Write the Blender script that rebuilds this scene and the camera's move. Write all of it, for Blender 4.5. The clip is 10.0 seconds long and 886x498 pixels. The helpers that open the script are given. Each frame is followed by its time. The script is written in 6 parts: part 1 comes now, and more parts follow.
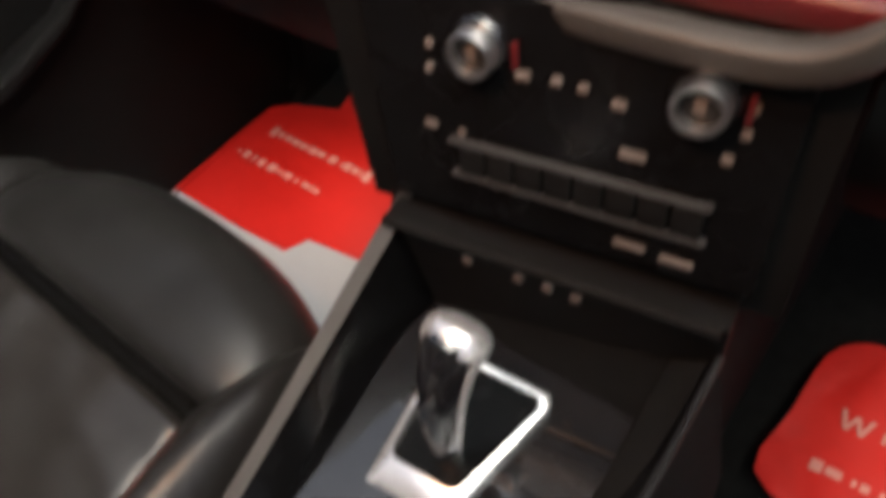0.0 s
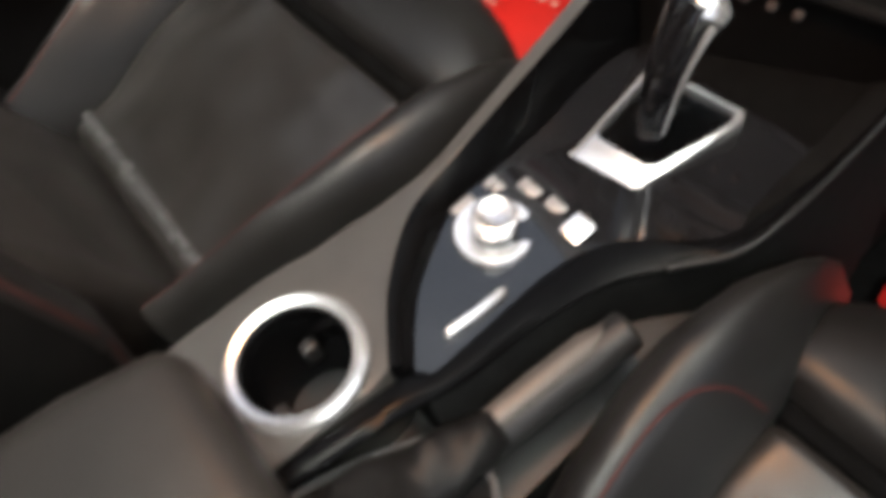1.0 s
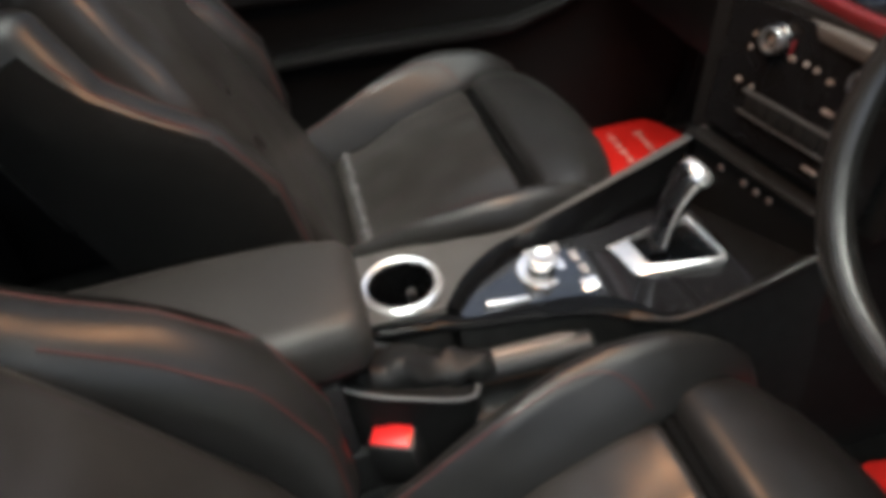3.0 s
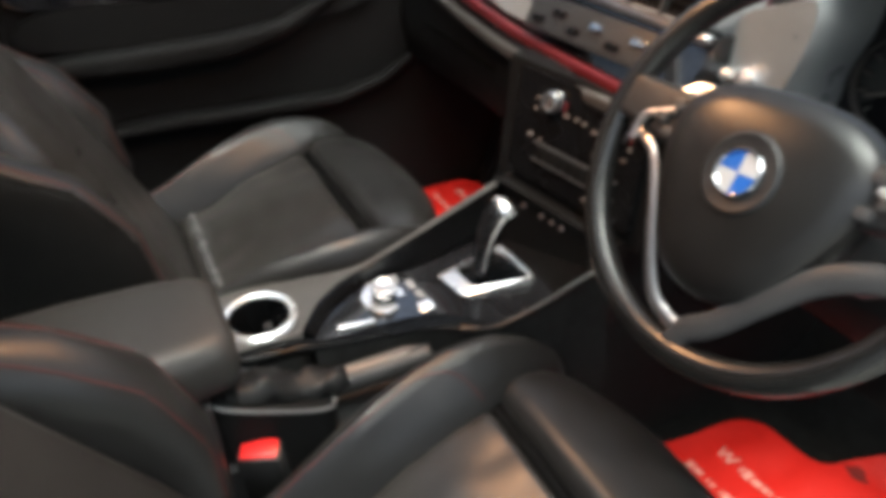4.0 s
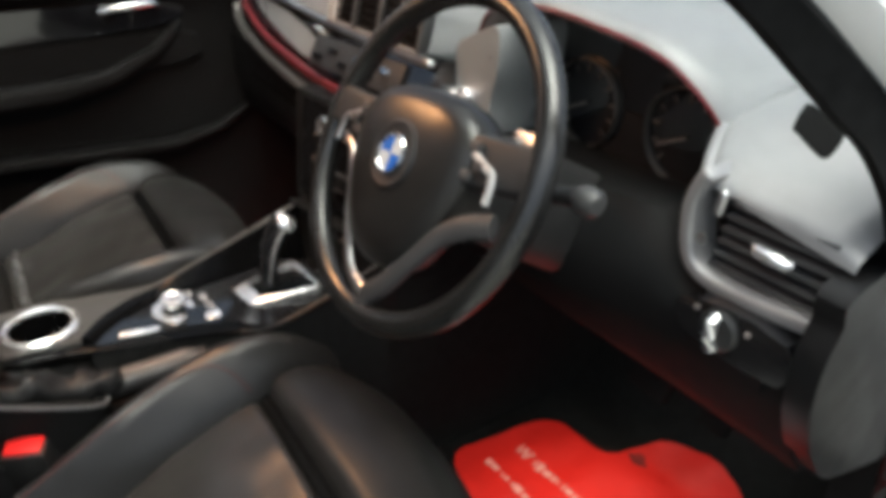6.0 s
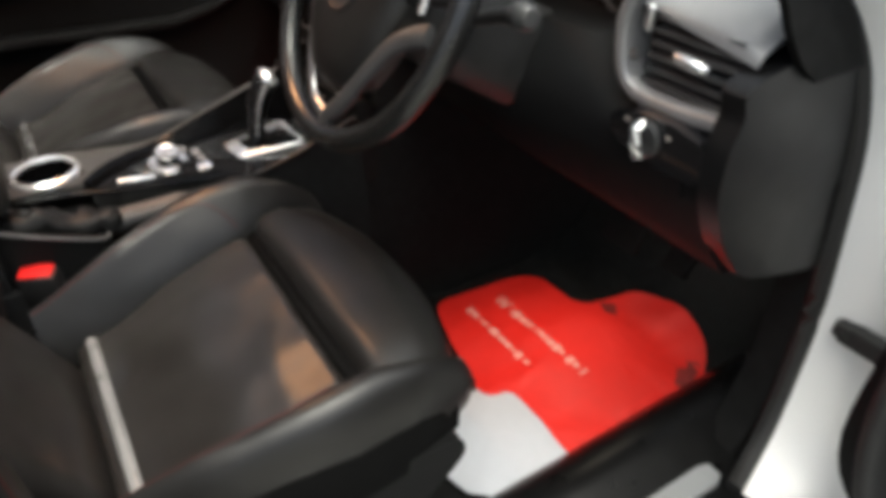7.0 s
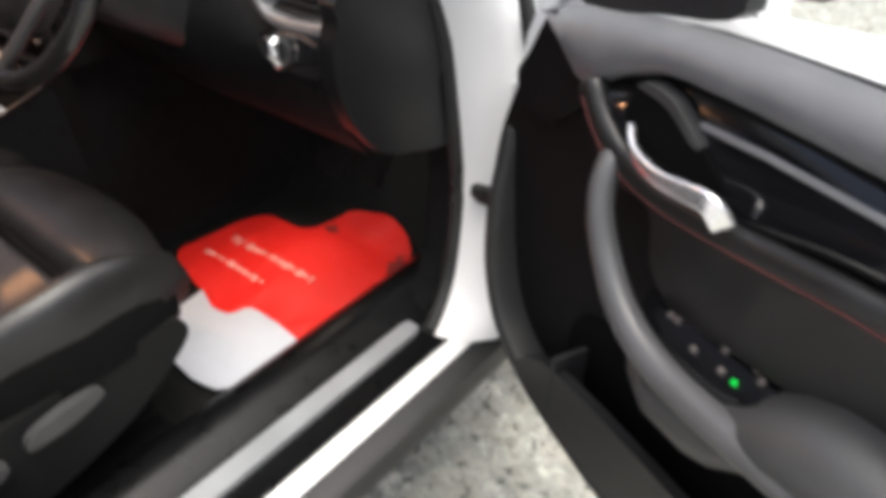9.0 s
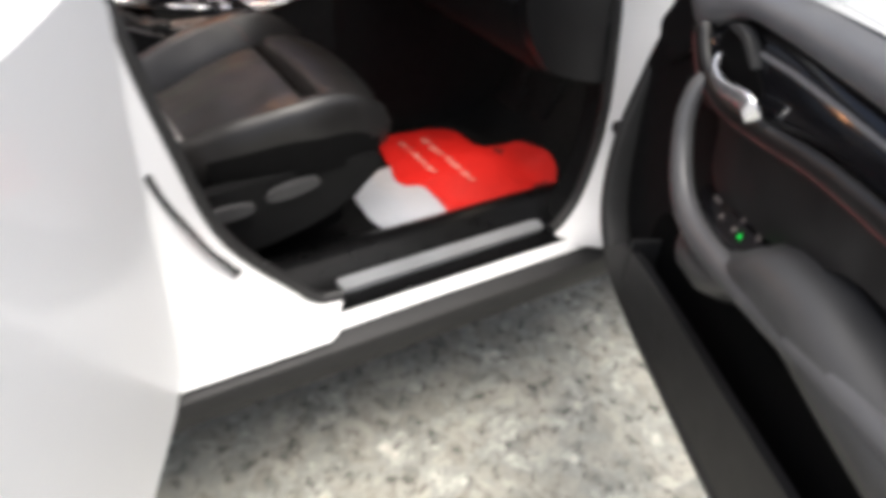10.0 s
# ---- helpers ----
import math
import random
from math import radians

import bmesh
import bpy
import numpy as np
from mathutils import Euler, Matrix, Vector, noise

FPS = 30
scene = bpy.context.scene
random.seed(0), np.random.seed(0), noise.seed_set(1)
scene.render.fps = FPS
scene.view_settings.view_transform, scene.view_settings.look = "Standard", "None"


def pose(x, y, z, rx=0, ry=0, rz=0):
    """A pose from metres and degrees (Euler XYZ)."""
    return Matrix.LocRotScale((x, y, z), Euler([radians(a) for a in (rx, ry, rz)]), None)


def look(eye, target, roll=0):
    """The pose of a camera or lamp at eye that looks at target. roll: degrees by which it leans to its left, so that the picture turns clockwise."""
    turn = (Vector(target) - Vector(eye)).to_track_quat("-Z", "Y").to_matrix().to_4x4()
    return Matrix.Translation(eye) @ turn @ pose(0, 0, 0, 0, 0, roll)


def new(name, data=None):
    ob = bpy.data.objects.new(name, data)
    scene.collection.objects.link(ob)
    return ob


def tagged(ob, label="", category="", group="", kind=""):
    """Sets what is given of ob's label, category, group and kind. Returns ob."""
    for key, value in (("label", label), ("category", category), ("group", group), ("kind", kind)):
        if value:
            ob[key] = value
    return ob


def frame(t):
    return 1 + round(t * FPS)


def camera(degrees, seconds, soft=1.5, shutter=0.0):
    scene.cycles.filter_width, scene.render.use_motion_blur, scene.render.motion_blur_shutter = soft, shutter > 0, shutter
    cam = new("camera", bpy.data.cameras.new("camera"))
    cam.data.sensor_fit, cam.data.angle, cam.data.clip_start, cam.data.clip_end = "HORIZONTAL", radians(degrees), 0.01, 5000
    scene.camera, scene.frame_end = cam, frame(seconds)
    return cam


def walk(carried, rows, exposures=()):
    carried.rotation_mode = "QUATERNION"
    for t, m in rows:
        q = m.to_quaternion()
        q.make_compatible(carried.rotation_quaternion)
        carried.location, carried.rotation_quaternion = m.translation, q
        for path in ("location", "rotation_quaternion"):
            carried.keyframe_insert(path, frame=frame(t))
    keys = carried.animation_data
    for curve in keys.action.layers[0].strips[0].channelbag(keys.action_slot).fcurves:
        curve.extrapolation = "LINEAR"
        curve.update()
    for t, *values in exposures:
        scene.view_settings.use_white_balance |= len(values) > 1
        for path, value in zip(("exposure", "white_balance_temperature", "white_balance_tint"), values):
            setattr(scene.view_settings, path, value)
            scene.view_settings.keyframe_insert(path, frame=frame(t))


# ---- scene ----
cam = camera(64.3, 10.0, soft=5.8, shutter=0.5)
PATH = [
    (0, (0.194, 0.303, 1.201), (-0.76, 1.076, -0.377), -16.6),
    (0.5, (0.216, 0.173, 1.16), (-0.761, 0.924, -0.416), -13.9),
    (1, (0.256, 0.076, 1.173), (-0.759, 0.575, -0.476), -15.9),
    (1.5, (0.313, 0.035, 1.181), (-0.75, 0.347, -0.484), -15.8),
    (2, (0.404, 0.003, 1.219), (-0.819, 0.268, -0.341), -10.1),
    (2.2, (0.453, 0.006, 1.23), (-0.891, 0.252, -0.23), -9.2),
    (3.3, (0.671, 0.037, 1.341), (-0.876, 0.336, 0.109), -6.7),
    (3.5, (0.697, 0.015, 1.334), (-0.851, 0.427, 0.136), -4.1),
    (4, (0.753, -0.025, 1.361), (-0.72, 0.704, 0.222), -1.3),
    (4.5, (0.802, -0.07, 1.389), (-0.614, 0.886, 0.35), -1.8),
    (5, (0.854, -0.071, 1.368), (-0.499, 1.074, 0.441), -0.4),
    (5.2, (0.872, -0.045, 1.359), (-0.445, 1.135, 0.424), -0.6),
    (6.3, (1.023, 0.138, 1.302), (-0.472, 0.993, 0.285), -0.2),
    (6.5, (1.042, 0.144, 1.28), (-0.439, 0.968, 0.218), -0.7),
    (7, (1.128, 0.107, 1.277), (-0.269, 0.935, 0.11), -1.9),
    (7.5, (1.194, 0.087, 1.293), (-0.099, 1.002, 0.072), -4.8),
    (8, (1.239, 0.088, 1.309), (0.048, 1.178, 0.13), -3.9),
    (8.5, (1.289, 0.06, 1.306), (0.235, 1.31, 0.154), -2.7),
    (9, (1.419, 0.051, 1.282), (0.406, 1.304, 0.097), 0.2),
    (9.5, (1.602, 0.013, 1.268), (0.387, 1.062, 0.075), 3.4),
    (10, (1.764, -0.189, 1.303), (0.441, 0.729, 0.117), 5.5),
]
EXPOSURES = [(0.0, 0.95, 6300, 2), (1.0, 0.98, 6150, -1), (2.0, 1.0, 6050, -3), (3.5, 1.3, 6000, -4), (4.5, 1.42, 5950, -5), (5.0, 1.32, 5980, -5), (6.5, 1.0, 6150, -3), (7.5, 1.05, 6250, 0), (8.5, 1.2, 6250, 3), (9.0, 1.25, 6200, 4), (9.5, 1.2, 6200, 5), (10.0, 1.0, 6200, 5)]
walk(cam, [(t, look(eye, target, roll)) for t, eye, target, roll in PATH], EXPOSURES)

# ---- light ----
world = bpy.data.worlds.new("world")
scene.world = world
world.use_nodes = True
wn = world.node_tree
sky = wn.nodes.new("ShaderNodeTexSky")
sky.sky_type, sky.sun_disc, sky.sun_elevation, sky.sun_rotation = "NISHITA", False, radians(76), radians(95)
sky.air_density, sky.dust_density = 0.5, 9.0
back = wn.nodes["Background"]
back.inputs["Strength"].default_value = 0.175
wn.links.new(sky.outputs["Color"], back.inputs["Color"])
sun = new("sun", bpy.data.lights.new("sun", "SUN"))
sun.data.energy, sun.data.angle, sun.data.color = 0.5, radians(50), (1.0, 0.98, 0.95)
sun.matrix_basis = look((2.41, -0.21, 9.70), (0, 0, 0))


# ---- materials ----
def material(name, color, rough=0.5, metal=0.0, var=0.15, scale=30.0, bump=0.0, grain=400.0, coat=0.0, rvar=0.1, warm=None, emit=None, spec=0.5, crease=0.0):
    m = bpy.data.materials.new(name)
    m.use_nodes = True
    t = m.node_tree
    b = t.nodes["Principled BSDF"]
    co = t.nodes.new("ShaderNodeTexCoord")
    big = t.nodes.new("ShaderNodeTexNoise")
    big.inputs["Scale"].default_value, big.inputs["Detail"].default_value = scale, 6.0
    fine = t.nodes.new("ShaderNodeTexNoise")
    fine.inputs["Scale"].default_value, fine.inputs["Detail"].default_value = grain, 3.0
    for n in (big, fine):
        t.links.new(co.outputs["Object"], n.inputs["Vector"])
    add = t.nodes.new("ShaderNodeMath")
    add.operation = "MULTIPLY_ADD"
    add.inputs[1].default_value = 0.35
    t.links.new(fine.outputs["Fac"], add.inputs[0])
    sc = t.nodes.new("ShaderNodeMath")
    sc.operation = "MULTIPLY"
    sc.inputs[1].default_value = 0.65
    t.links.new(big.outputs["Fac"], sc.inputs[0])
    t.links.new(sc.outputs[0], add.inputs[2])
    ramp = t.nodes.new("ShaderNodeValToRGB")
    ramp.color_ramp.elements[0].position, ramp.color_ramp.elements[1].position = 0.3, 0.7
    lo = [max(0.0, c * (1 - var)) for c in color]
    hi = [min(1.0, c * (1 + var)) for c in (warm or color)]
    ramp.color_ramp.elements[0].color, ramp.color_ramp.elements[1].color = (*lo, 1), (*hi, 1)
    t.links.new(add.outputs[0], ramp.inputs["Fac"])
    t.links.new(ramp.outputs["Color"], b.inputs["Base Color"])
    rr = t.nodes.new("ShaderNodeMapRange")
    rr.inputs["To Min"].default_value, rr.inputs["To Max"].default_value = max(0.02, rough - rvar), min(1.0, rough + rvar)
    t.links.new(big.outputs["Fac"], rr.inputs["Value"])
    t.links.new(rr.outputs["Result"], b.inputs["Roughness"])
    b.inputs["Metallic"].default_value = metal
    b.inputs["Coat Weight"].default_value, b.inputs["Coat Roughness"].default_value = coat, 0.05
    b.inputs["Specular IOR Level"].default_value = spec
    if bump:
        bp = t.nodes.new("ShaderNodeBump")
        bp.inputs["Strength"].default_value, bp.inputs["Distance"].default_value = bump, 0.002
        t.links.new(add.outputs[0], bp.inputs["Height"])
        t.links.new(bp.outputs["Normal"], b.inputs["Normal"])
        if crease:
            fold = t.nodes.new("ShaderNodeTexNoise")
            fold.inputs["Scale"].default_value, fold.inputs["Detail"].default_value, fold.inputs["Distortion"].default_value = 7.0, 1.0, 0.3
            t.links.new(co.outputs["Object"], fold.inputs["Vector"])
            wide = t.nodes.new("ShaderNodeBump")
            wide.inputs["Strength"].default_value, wide.inputs["Distance"].default_value = crease, 0.03
            t.links.new(fold.outputs["Fac"], wide.inputs["Height"])
            t.links.new(wide.outputs["Normal"], bp.inputs["Normal"])
    if emit:
        b.inputs["Emission Color"].default_value, b.inputs["Emission Strength"].default_value = (*emit[:3], 1), emit[3]
    return m


LEATHER = material("leather", (0.0115, 0.011, 0.0107), 0.38, var=0.25, scale=14, bump=0.25, grain=500, rvar=0.08, crease=0.35, spec=0.42)
ARMSKIN = material("armrest_leather", (0.020, 0.0186, 0.0173), 0.47, var=0.2, scale=10, bump=0.4, grain=700, rvar=0.06, spec=0.4)
LEATHER_C = material("perforated_leather", (0.017, 0.0153, 0.0142), 0.30, var=0.3, scale=10, bump=0.3, grain=700, rvar=0.07, crease=0.7, spec=0.55)
SIDECLOTH = material("black_side_cloth", (0.0045, 0.0045, 0.0045), 0.9, var=0.3, bump=0.4, grain=700, spec=0.06)
STITCH = material("red_thread", (0.062, 0.010, 0.008), 0.7)
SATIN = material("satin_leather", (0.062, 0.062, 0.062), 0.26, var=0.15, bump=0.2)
# brighter copy of the satin leather: light on the driver's roll put into colour
SATIN_LIT = material("lit_satin_leather", (0.2, 0.2, 0.2), 0.3, var=0.3, bump=0.2)
GAITER = material("soft_black_leather", (0.0065, 0.0065, 0.0065), 0.5, var=0.3, bump=0.4, grain=300, spec=0.25)
# near-black painted for shade in seams and recesses; black hidden parts use it too
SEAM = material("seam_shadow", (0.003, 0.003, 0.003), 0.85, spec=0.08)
PLASTIC = material("black_plastic", (0.013, 0.013, 0.0135), 0.48, var=0.2, bump=0.3, grain=900)
PLASTIC_G = material("grey_soft_plastic", (0.036, 0.036, 0.037), 0.5, var=0.15, bump=0.25, grain=900)
# dark dash skin, its base paled to hold the sky glare from the windscreen
DASH = material("dash_skin_with_glare", (0.20, 0.203, 0.208), 0.36, var=0.10, bump=0.25, grain=800, spec=0.65)
DOORPAD = material("door_pad_skin", (0.115, 0.117, 0.121), 0.42, var=0.12, bump=0.25, grain=800)
CONSOLE = material("console_soft_paint", (0.058, 0.056, 0.053), 0.36, var=0.1, bump=0.1, grain=900)
GLOSS = material("gloss_black", (0.006, 0.006, 0.007), 0.07, var=0.1, coat=1.0, rvar=0.03)
DOORGLOSS = material("door_gloss_black", (0.006, 0.006, 0.007), 0.11, var=0.1, rvar=0.03)
LIP = material("satin_black_lip", (0.003, 0.003, 0.0032), 0.24, var=0.1, spec=0.08)
GLOSS_B = material("gloss_smoke", (0.008, 0.008, 0.009), 0.08, var=0.2, coat=1.0, rvar=0.04)
CHROME = material("chrome", (0.85, 0.85, 0.86), 0.12, 1.0, var=0.04, rvar=0.05)
SILVER = material("satin_silver", (0.62, 0.62, 0.63), 0.32, 1.0, var=0.06, grain=900, rvar=0.06)
BRUSHED = material("brushed_aluminium", (0.30, 0.31, 0.32), 0.38, 0.4, var=0.12, scale=12, grain=900)
BAR = material("light_grey_pull", (0.075, 0.075, 0.077), 0.4, var=0.08, bump=0.1, grain=900)
PULL = material("grey_pull_plastic", (0.042, 0.042, 0.042), 0.45, var=0.1, bump=0.15, grain=900)
BRIGHT = material("polished_satin_silver", (0.90, 0.90, 0.91), 0.25, 0.85, var=0.02, rvar=0.01)
GRIP = material("dull_bronze_silver", (0.10, 0.09, 0.083), 0.45, 0.4, var=0.1)
CARD = material("grained_door_plastic", (0.0055, 0.0055, 0.0057), 0.66, var=0.2, bump=0.4, grain=900, spec=0.12)
RIM = material("polished_wheel_leather", (0.010, 0.0096, 0.0092), 0.25, var=0.2, bump=0.03, grain=900, rvar=0.05, spec=0.6)
SCUFF = material("scuffed_red_paper", (0.16, 0.008, 0.007), 0.7, var=0.5, scale=40)
TYRE = material("tyre_rubber", (0.015, 0.015, 0.015), 0.8, var=0.3, bump=0.5, grain=200)
SILVER_D = material("dark_satin_silver", (0.27, 0.27, 0.275), 0.42, 0.45, var=0.08)
REDTRIM = material("red_accent", (0.085, 0.008, 0.010), 0.34, var=0.1, coat=0.2)
PAINT = material("white_car_paint", (0.80, 0.80, 0.795), 0.4, var=0.02, scale=3, coat=0.25, rvar=0.05)
RUBBER = material("rubber_seal", (0.012, 0.012, 0.012), 0.6, var=0.2)
CARPET = material("black_carpet", (0.008, 0.008, 0.008), 0.95, var=0.5, scale=60, bump=0.9, grain=900, spec=0.1)
RED = material("red_paper", (0.56, 0.012, 0.009), 0.55, var=0.08, scale=9, bump=0.2, grain=60, spec=0.3)
WHITE = material("white_paper", (0.40, 0.415, 0.45), 0.6, var=0.05, scale=9, bump=0.2, grain=60)
PRINT = material("white_print", (0.62, 0.27, 0.24), 0.7)
APRON = material("sunlit_concrete", (0.74, 0.74, 0.72), 0.7, var=0.08, scale=4, bump=0.3, grain=60)
ENDSKIN = material("dark_end_skin", (0.006, 0.006, 0.0063), 0.36, var=0.15, bump=0.15, grain=900, spec=0.3)
AIRBAG = material("airbag_skin", (0.011, 0.0102, 0.0096), 0.34, var=0.2, bump=0.15, grain=700, spec=0.45)
TRIM = material("pale_satin_trim", (0.5, 0.49, 0.48), 0.3, 0.5, var=0.05)
SILLSKIN = material("black_sill_plastic", (0.004, 0.004, 0.0042), 0.30, var=0.3, bump=0.2, grain=900, spec=0.16)
SHIELD = material("black_shield_plastic", (0.006, 0.006, 0.0062), 0.5, var=0.2, bump=0.3, grain=900, spec=0.15)
SKIRT = material("grey_skirt_plastic", (0.024, 0.024, 0.024), 0.55, var=0.15, bump=0.2, spec=0.3)
BUCKLE = material("red_buckle", (0.75, 0.02, 0.02), 0.3, var=0.05)
GREEN = material("green_indicator", (0.02, 0.5, 0.05), 0.4, emit=(0.02, 0.9, 0.08, 0.3))
PANEL = material("satin_black_panel", (0.0045, 0.0045, 0.005), 0.27, var=0.1, spec=0.12, rvar=0.03)
DULL = material("dull_grey_lip", (0.062, 0.058, 0.055), 0.45, 0.3, var=0.1)
BLADE = material("pale_satin_grey", (0.26, 0.27, 0.275), 0.3, 0.2, var=0.15, scale=14)
AMBER = material("dim_symbol", (0.15, 0.13, 0.12), 0.5, var=0.1)
BLUE = material("blue_enamel", (0.03, 0.12, 0.45), 0.15, coat=1.0)
ENAMEL = material("white_enamel", (0.5, 0.5, 0.5), 0.15, coat=0.6)
HEADLINER = material("headliner", (0.30, 0.29, 0.28), 0.9, bump=0.3)
LAMPGLASS = material("lamp_glass", (0.9, 0.8, 0.65), 0.4, emit=(1.0, 0.55, 0.26, 12.0))


def concrete():
    """Worn mottled concrete: beige and grey blotches of two sizes, pale veins and dark pits."""
    m = bpy.data.materials.new("worn_concrete")
    m.use_nodes = True
    t = m.node_tree
    b = t.nodes["Principled BSDF"]
    co = t.nodes.new("ShaderNodeTexCoord")

    def tex(kind, scale, **more):
        n = t.nodes.new(kind)
        n.inputs["Scale"].default_value = scale
        for k, v in more.items():
            n.inputs[k].default_value = v
        return n

    warp = tex("ShaderNodeTexNoise", 9.0, Detail=4.0)
    t.links.new(co.outputs["Object"], warp.inputs["Vector"])
    mixv = t.nodes.new("ShaderNodeVectorMath")
    mixv.operation = "MULTIPLY_ADD"
    mixv.inputs[1].default_value = (0.07, 0.07, 0.0)
    t.links.new(warp.outputs["Color"], mixv.inputs[0])
    t.links.new(co.outputs["Object"], mixv.inputs[2])
    blot = tex("ShaderNodeTexNoise", 9.0, Detail=12.0, Roughness=0.78)
    fine = tex("ShaderNodeTexNoise", 26.0, Detail=9.0, Roughness=0.66)
    cell = tex("ShaderNodeTexVoronoi", 22.0)
    vein = t.nodes.new("ShaderNodeTexVoronoi")
    vein.feature = "DISTANCE_TO_EDGE"
    vein.inputs["Scale"].default_value = 13.0
    for n in (blot, fine, cell, vein):
        t.links.new(mixv.outputs[0], n.inputs["Vector"])
    base = t.nodes.new("ShaderNodeValToRGB")
    stops = ((0.28, (0.05, 0.05, 0.044)), (0.38, (0.17, 0.167, 0.146)), (0.46, (0.34, 0.325, 0.275)), (0.53, (0.22, 0.225, 0.20)), (0.64, (0.58, 0.56, 0.49)))
    while len(base.color_ramp.elements) < len(stops):
        base.color_ramp.elements.new(0.5)
    for e, (p, c) in zip(base.color_ramp.elements, stops):
        e.position, e.color = p, (*c, 1)
    t.links.new(blot.outputs["Fac"], base.inputs["Fac"])
    patch = t.nodes.new("ShaderNodeMix")
    patch.data_type, patch.blend_type = "RGBA", "OVERLAY"
    patch.inputs["Factor"].default_value = 0.3
    t.links.new(base.outputs["Color"], patch.inputs["A"])
    bw = t.nodes.new("ShaderNodeRGBToBW")
    t.links.new(cell.outputs["Color"], bw.inputs["Color"])
    t.links.new(bw.outputs["Val"], patch.inputs["B"])
    edge = t.nodes.new("ShaderNodeMapRange")
    edge.inputs["From Max"].default_value, edge.inputs["To Min"].default_value, edge.inputs["To Max"].default_value = 0.07, 0.12, 0.0
    t.links.new(vein.outputs["Distance"], edge.inputs["Value"])
    pale = t.nodes.new("ShaderNodeMix")
    pale.data_type = "RGBA"
    pale.inputs["B"].default_value = (0.62, 0.59, 0.52, 1)
    t.links.new(edge.outputs["Result"], pale.inputs["Factor"])
    t.links.new(patch.outputs["Result"], pale.inputs["A"])
    pit = t.nodes.new("ShaderNodeMapRange")
    pit.inputs["From Min"].default_value, pit.inputs["From Max"].default_value, pit.inputs["To Min"].default_value, pit.inputs["To Max"].default_value = 0.36, 0.47, 0.14, 1.0
    t.links.new(fine.outputs["Fac"], pit.inputs["Value"])
    dark = t.nodes.new("ShaderNodeMix")
    dark.data_type, dark.blend_type = "RGBA", "MULTIPLY"
    dark.inputs["Factor"].default_value = 0.85
    t.links.new(pale.outputs["Result"], dark.inputs["A"])
    t.links.new(pit.outputs["Result"], dark.inputs["B"])
    t.links.new(dark.outputs["Result"], b.inputs["Base Color"])
    b.inputs["Roughness"].default_value = 0.7
    bp = t.nodes.new("ShaderNodeBump")
    bp.inputs["Strength"].default_value, bp.inputs["Distance"].default_value = 0.5, 0.004
    t.links.new(fine.outputs["Fac"], bp.inputs["Height"])
    t.links.new(bp.outputs["Normal"], b.inputs["Normal"])
    return m


GROUND = concrete()


def glass(name, tint=(0.92, 0.95, 0.95)):
    m = bpy.data.materials.new(name)
    m.use_nodes = True
    b = m.node_tree.nodes["Principled BSDF"]
    b.inputs["Base Color"].default_value = (*tint, 1)
    b.inputs["Roughness"].default_value, b.inputs["Transmission Weight"].default_value, b.inputs["IOR"].default_value = 0.02, 1.0, 1.45
    return m


FOOTGLASS = material("footwell_lens", (0.8, 0.75, 0.65), 0.4, emit=(1.0, 0.8, 0.6, 1.0))
GLASS = glass("clear_glass")
SMOKE = glass("smoked_glass", (0.42, 0.44, 0.44))
TINT = material("dark_tinted_glass", (0.015, 0.017, 0.018), 0.06, var=0.1, coat=0.5, rvar=0.02)


# ---- mesh helpers ----
from mathutils.bvhtree import BVHTree

WORLD = {}


def thing(name, x=0, y=0, z=0, label="", category="", group="", kind="", turn=0):
    ob = new(name)
    ob.empty_display_size = 0.05
    ob.matrix_basis = pose(x, y, z, 0, 0, turn)
    WORLD[ob] = ob.matrix_basis.copy()
    return tagged(ob, label, category, group, kind)


def part(name, bm, mat, parent=None, label="", local=False, sharp=38, kind=""):
    if parent is not None and not local:
        bm.transform(WORLD[parent].inverted())
    bmesh.ops.recalc_face_normals(bm, faces=bm.faces)
    me = bpy.data.meshes.new(name)
    bm.to_mesh(me)
    bm.free()
    me.materials.append(mat)
    me.shade_smooth()
    me.set_sharp_from_angle(angle=radians(sharp))
    ob = new(name, me)
    if parent is not None:
        ob.parent = parent
    WORLD[ob] = WORLD[parent].copy() if parent is not None else Matrix.Identity(4)
    return tagged(ob, label, kind=kind)


def curve_through(pts, k=6, closed=False):
    """A smooth line through the points."""
    p = [Vector(q) for q in pts]
    n = len(p)
    out = []
    for i in range(n if closed else n - 1):
        if closed:
            a, b, c, d = p[i - 1], p[i], p[(i + 1) % n], p[(i + 2) % n]
        else:
            a, b, c, d = p[max(i - 1, 0)], p[i], p[i + 1], p[min(i + 2, n - 1)]
        for j in range(k):
            t = j / k
            out.append(0.5 * (2 * b + (c - a) * t + (2 * a - 5 * b + 4 * c - d) * t * t + (3 * b - a - 3 * c + d) * t ** 3))
    if not closed:
        out.append(p[-1])
    return out


def loft(bm, rings, closed=True, caps=True):
    rows = [[bm.verts.new(p) for p in ring] for ring in rings]
    n = len(rows[0])
    for a, b in zip(rows, rows[1:]):
        for i in range(n if closed else n - 1):
            j = (i + 1) % n
            bm.faces.new((a[i], a[j], b[j], b[i]))
    if caps and closed:
        bm.faces.new(rows[0][::-1])
        bm.faces.new(rows[-1])
    return bm


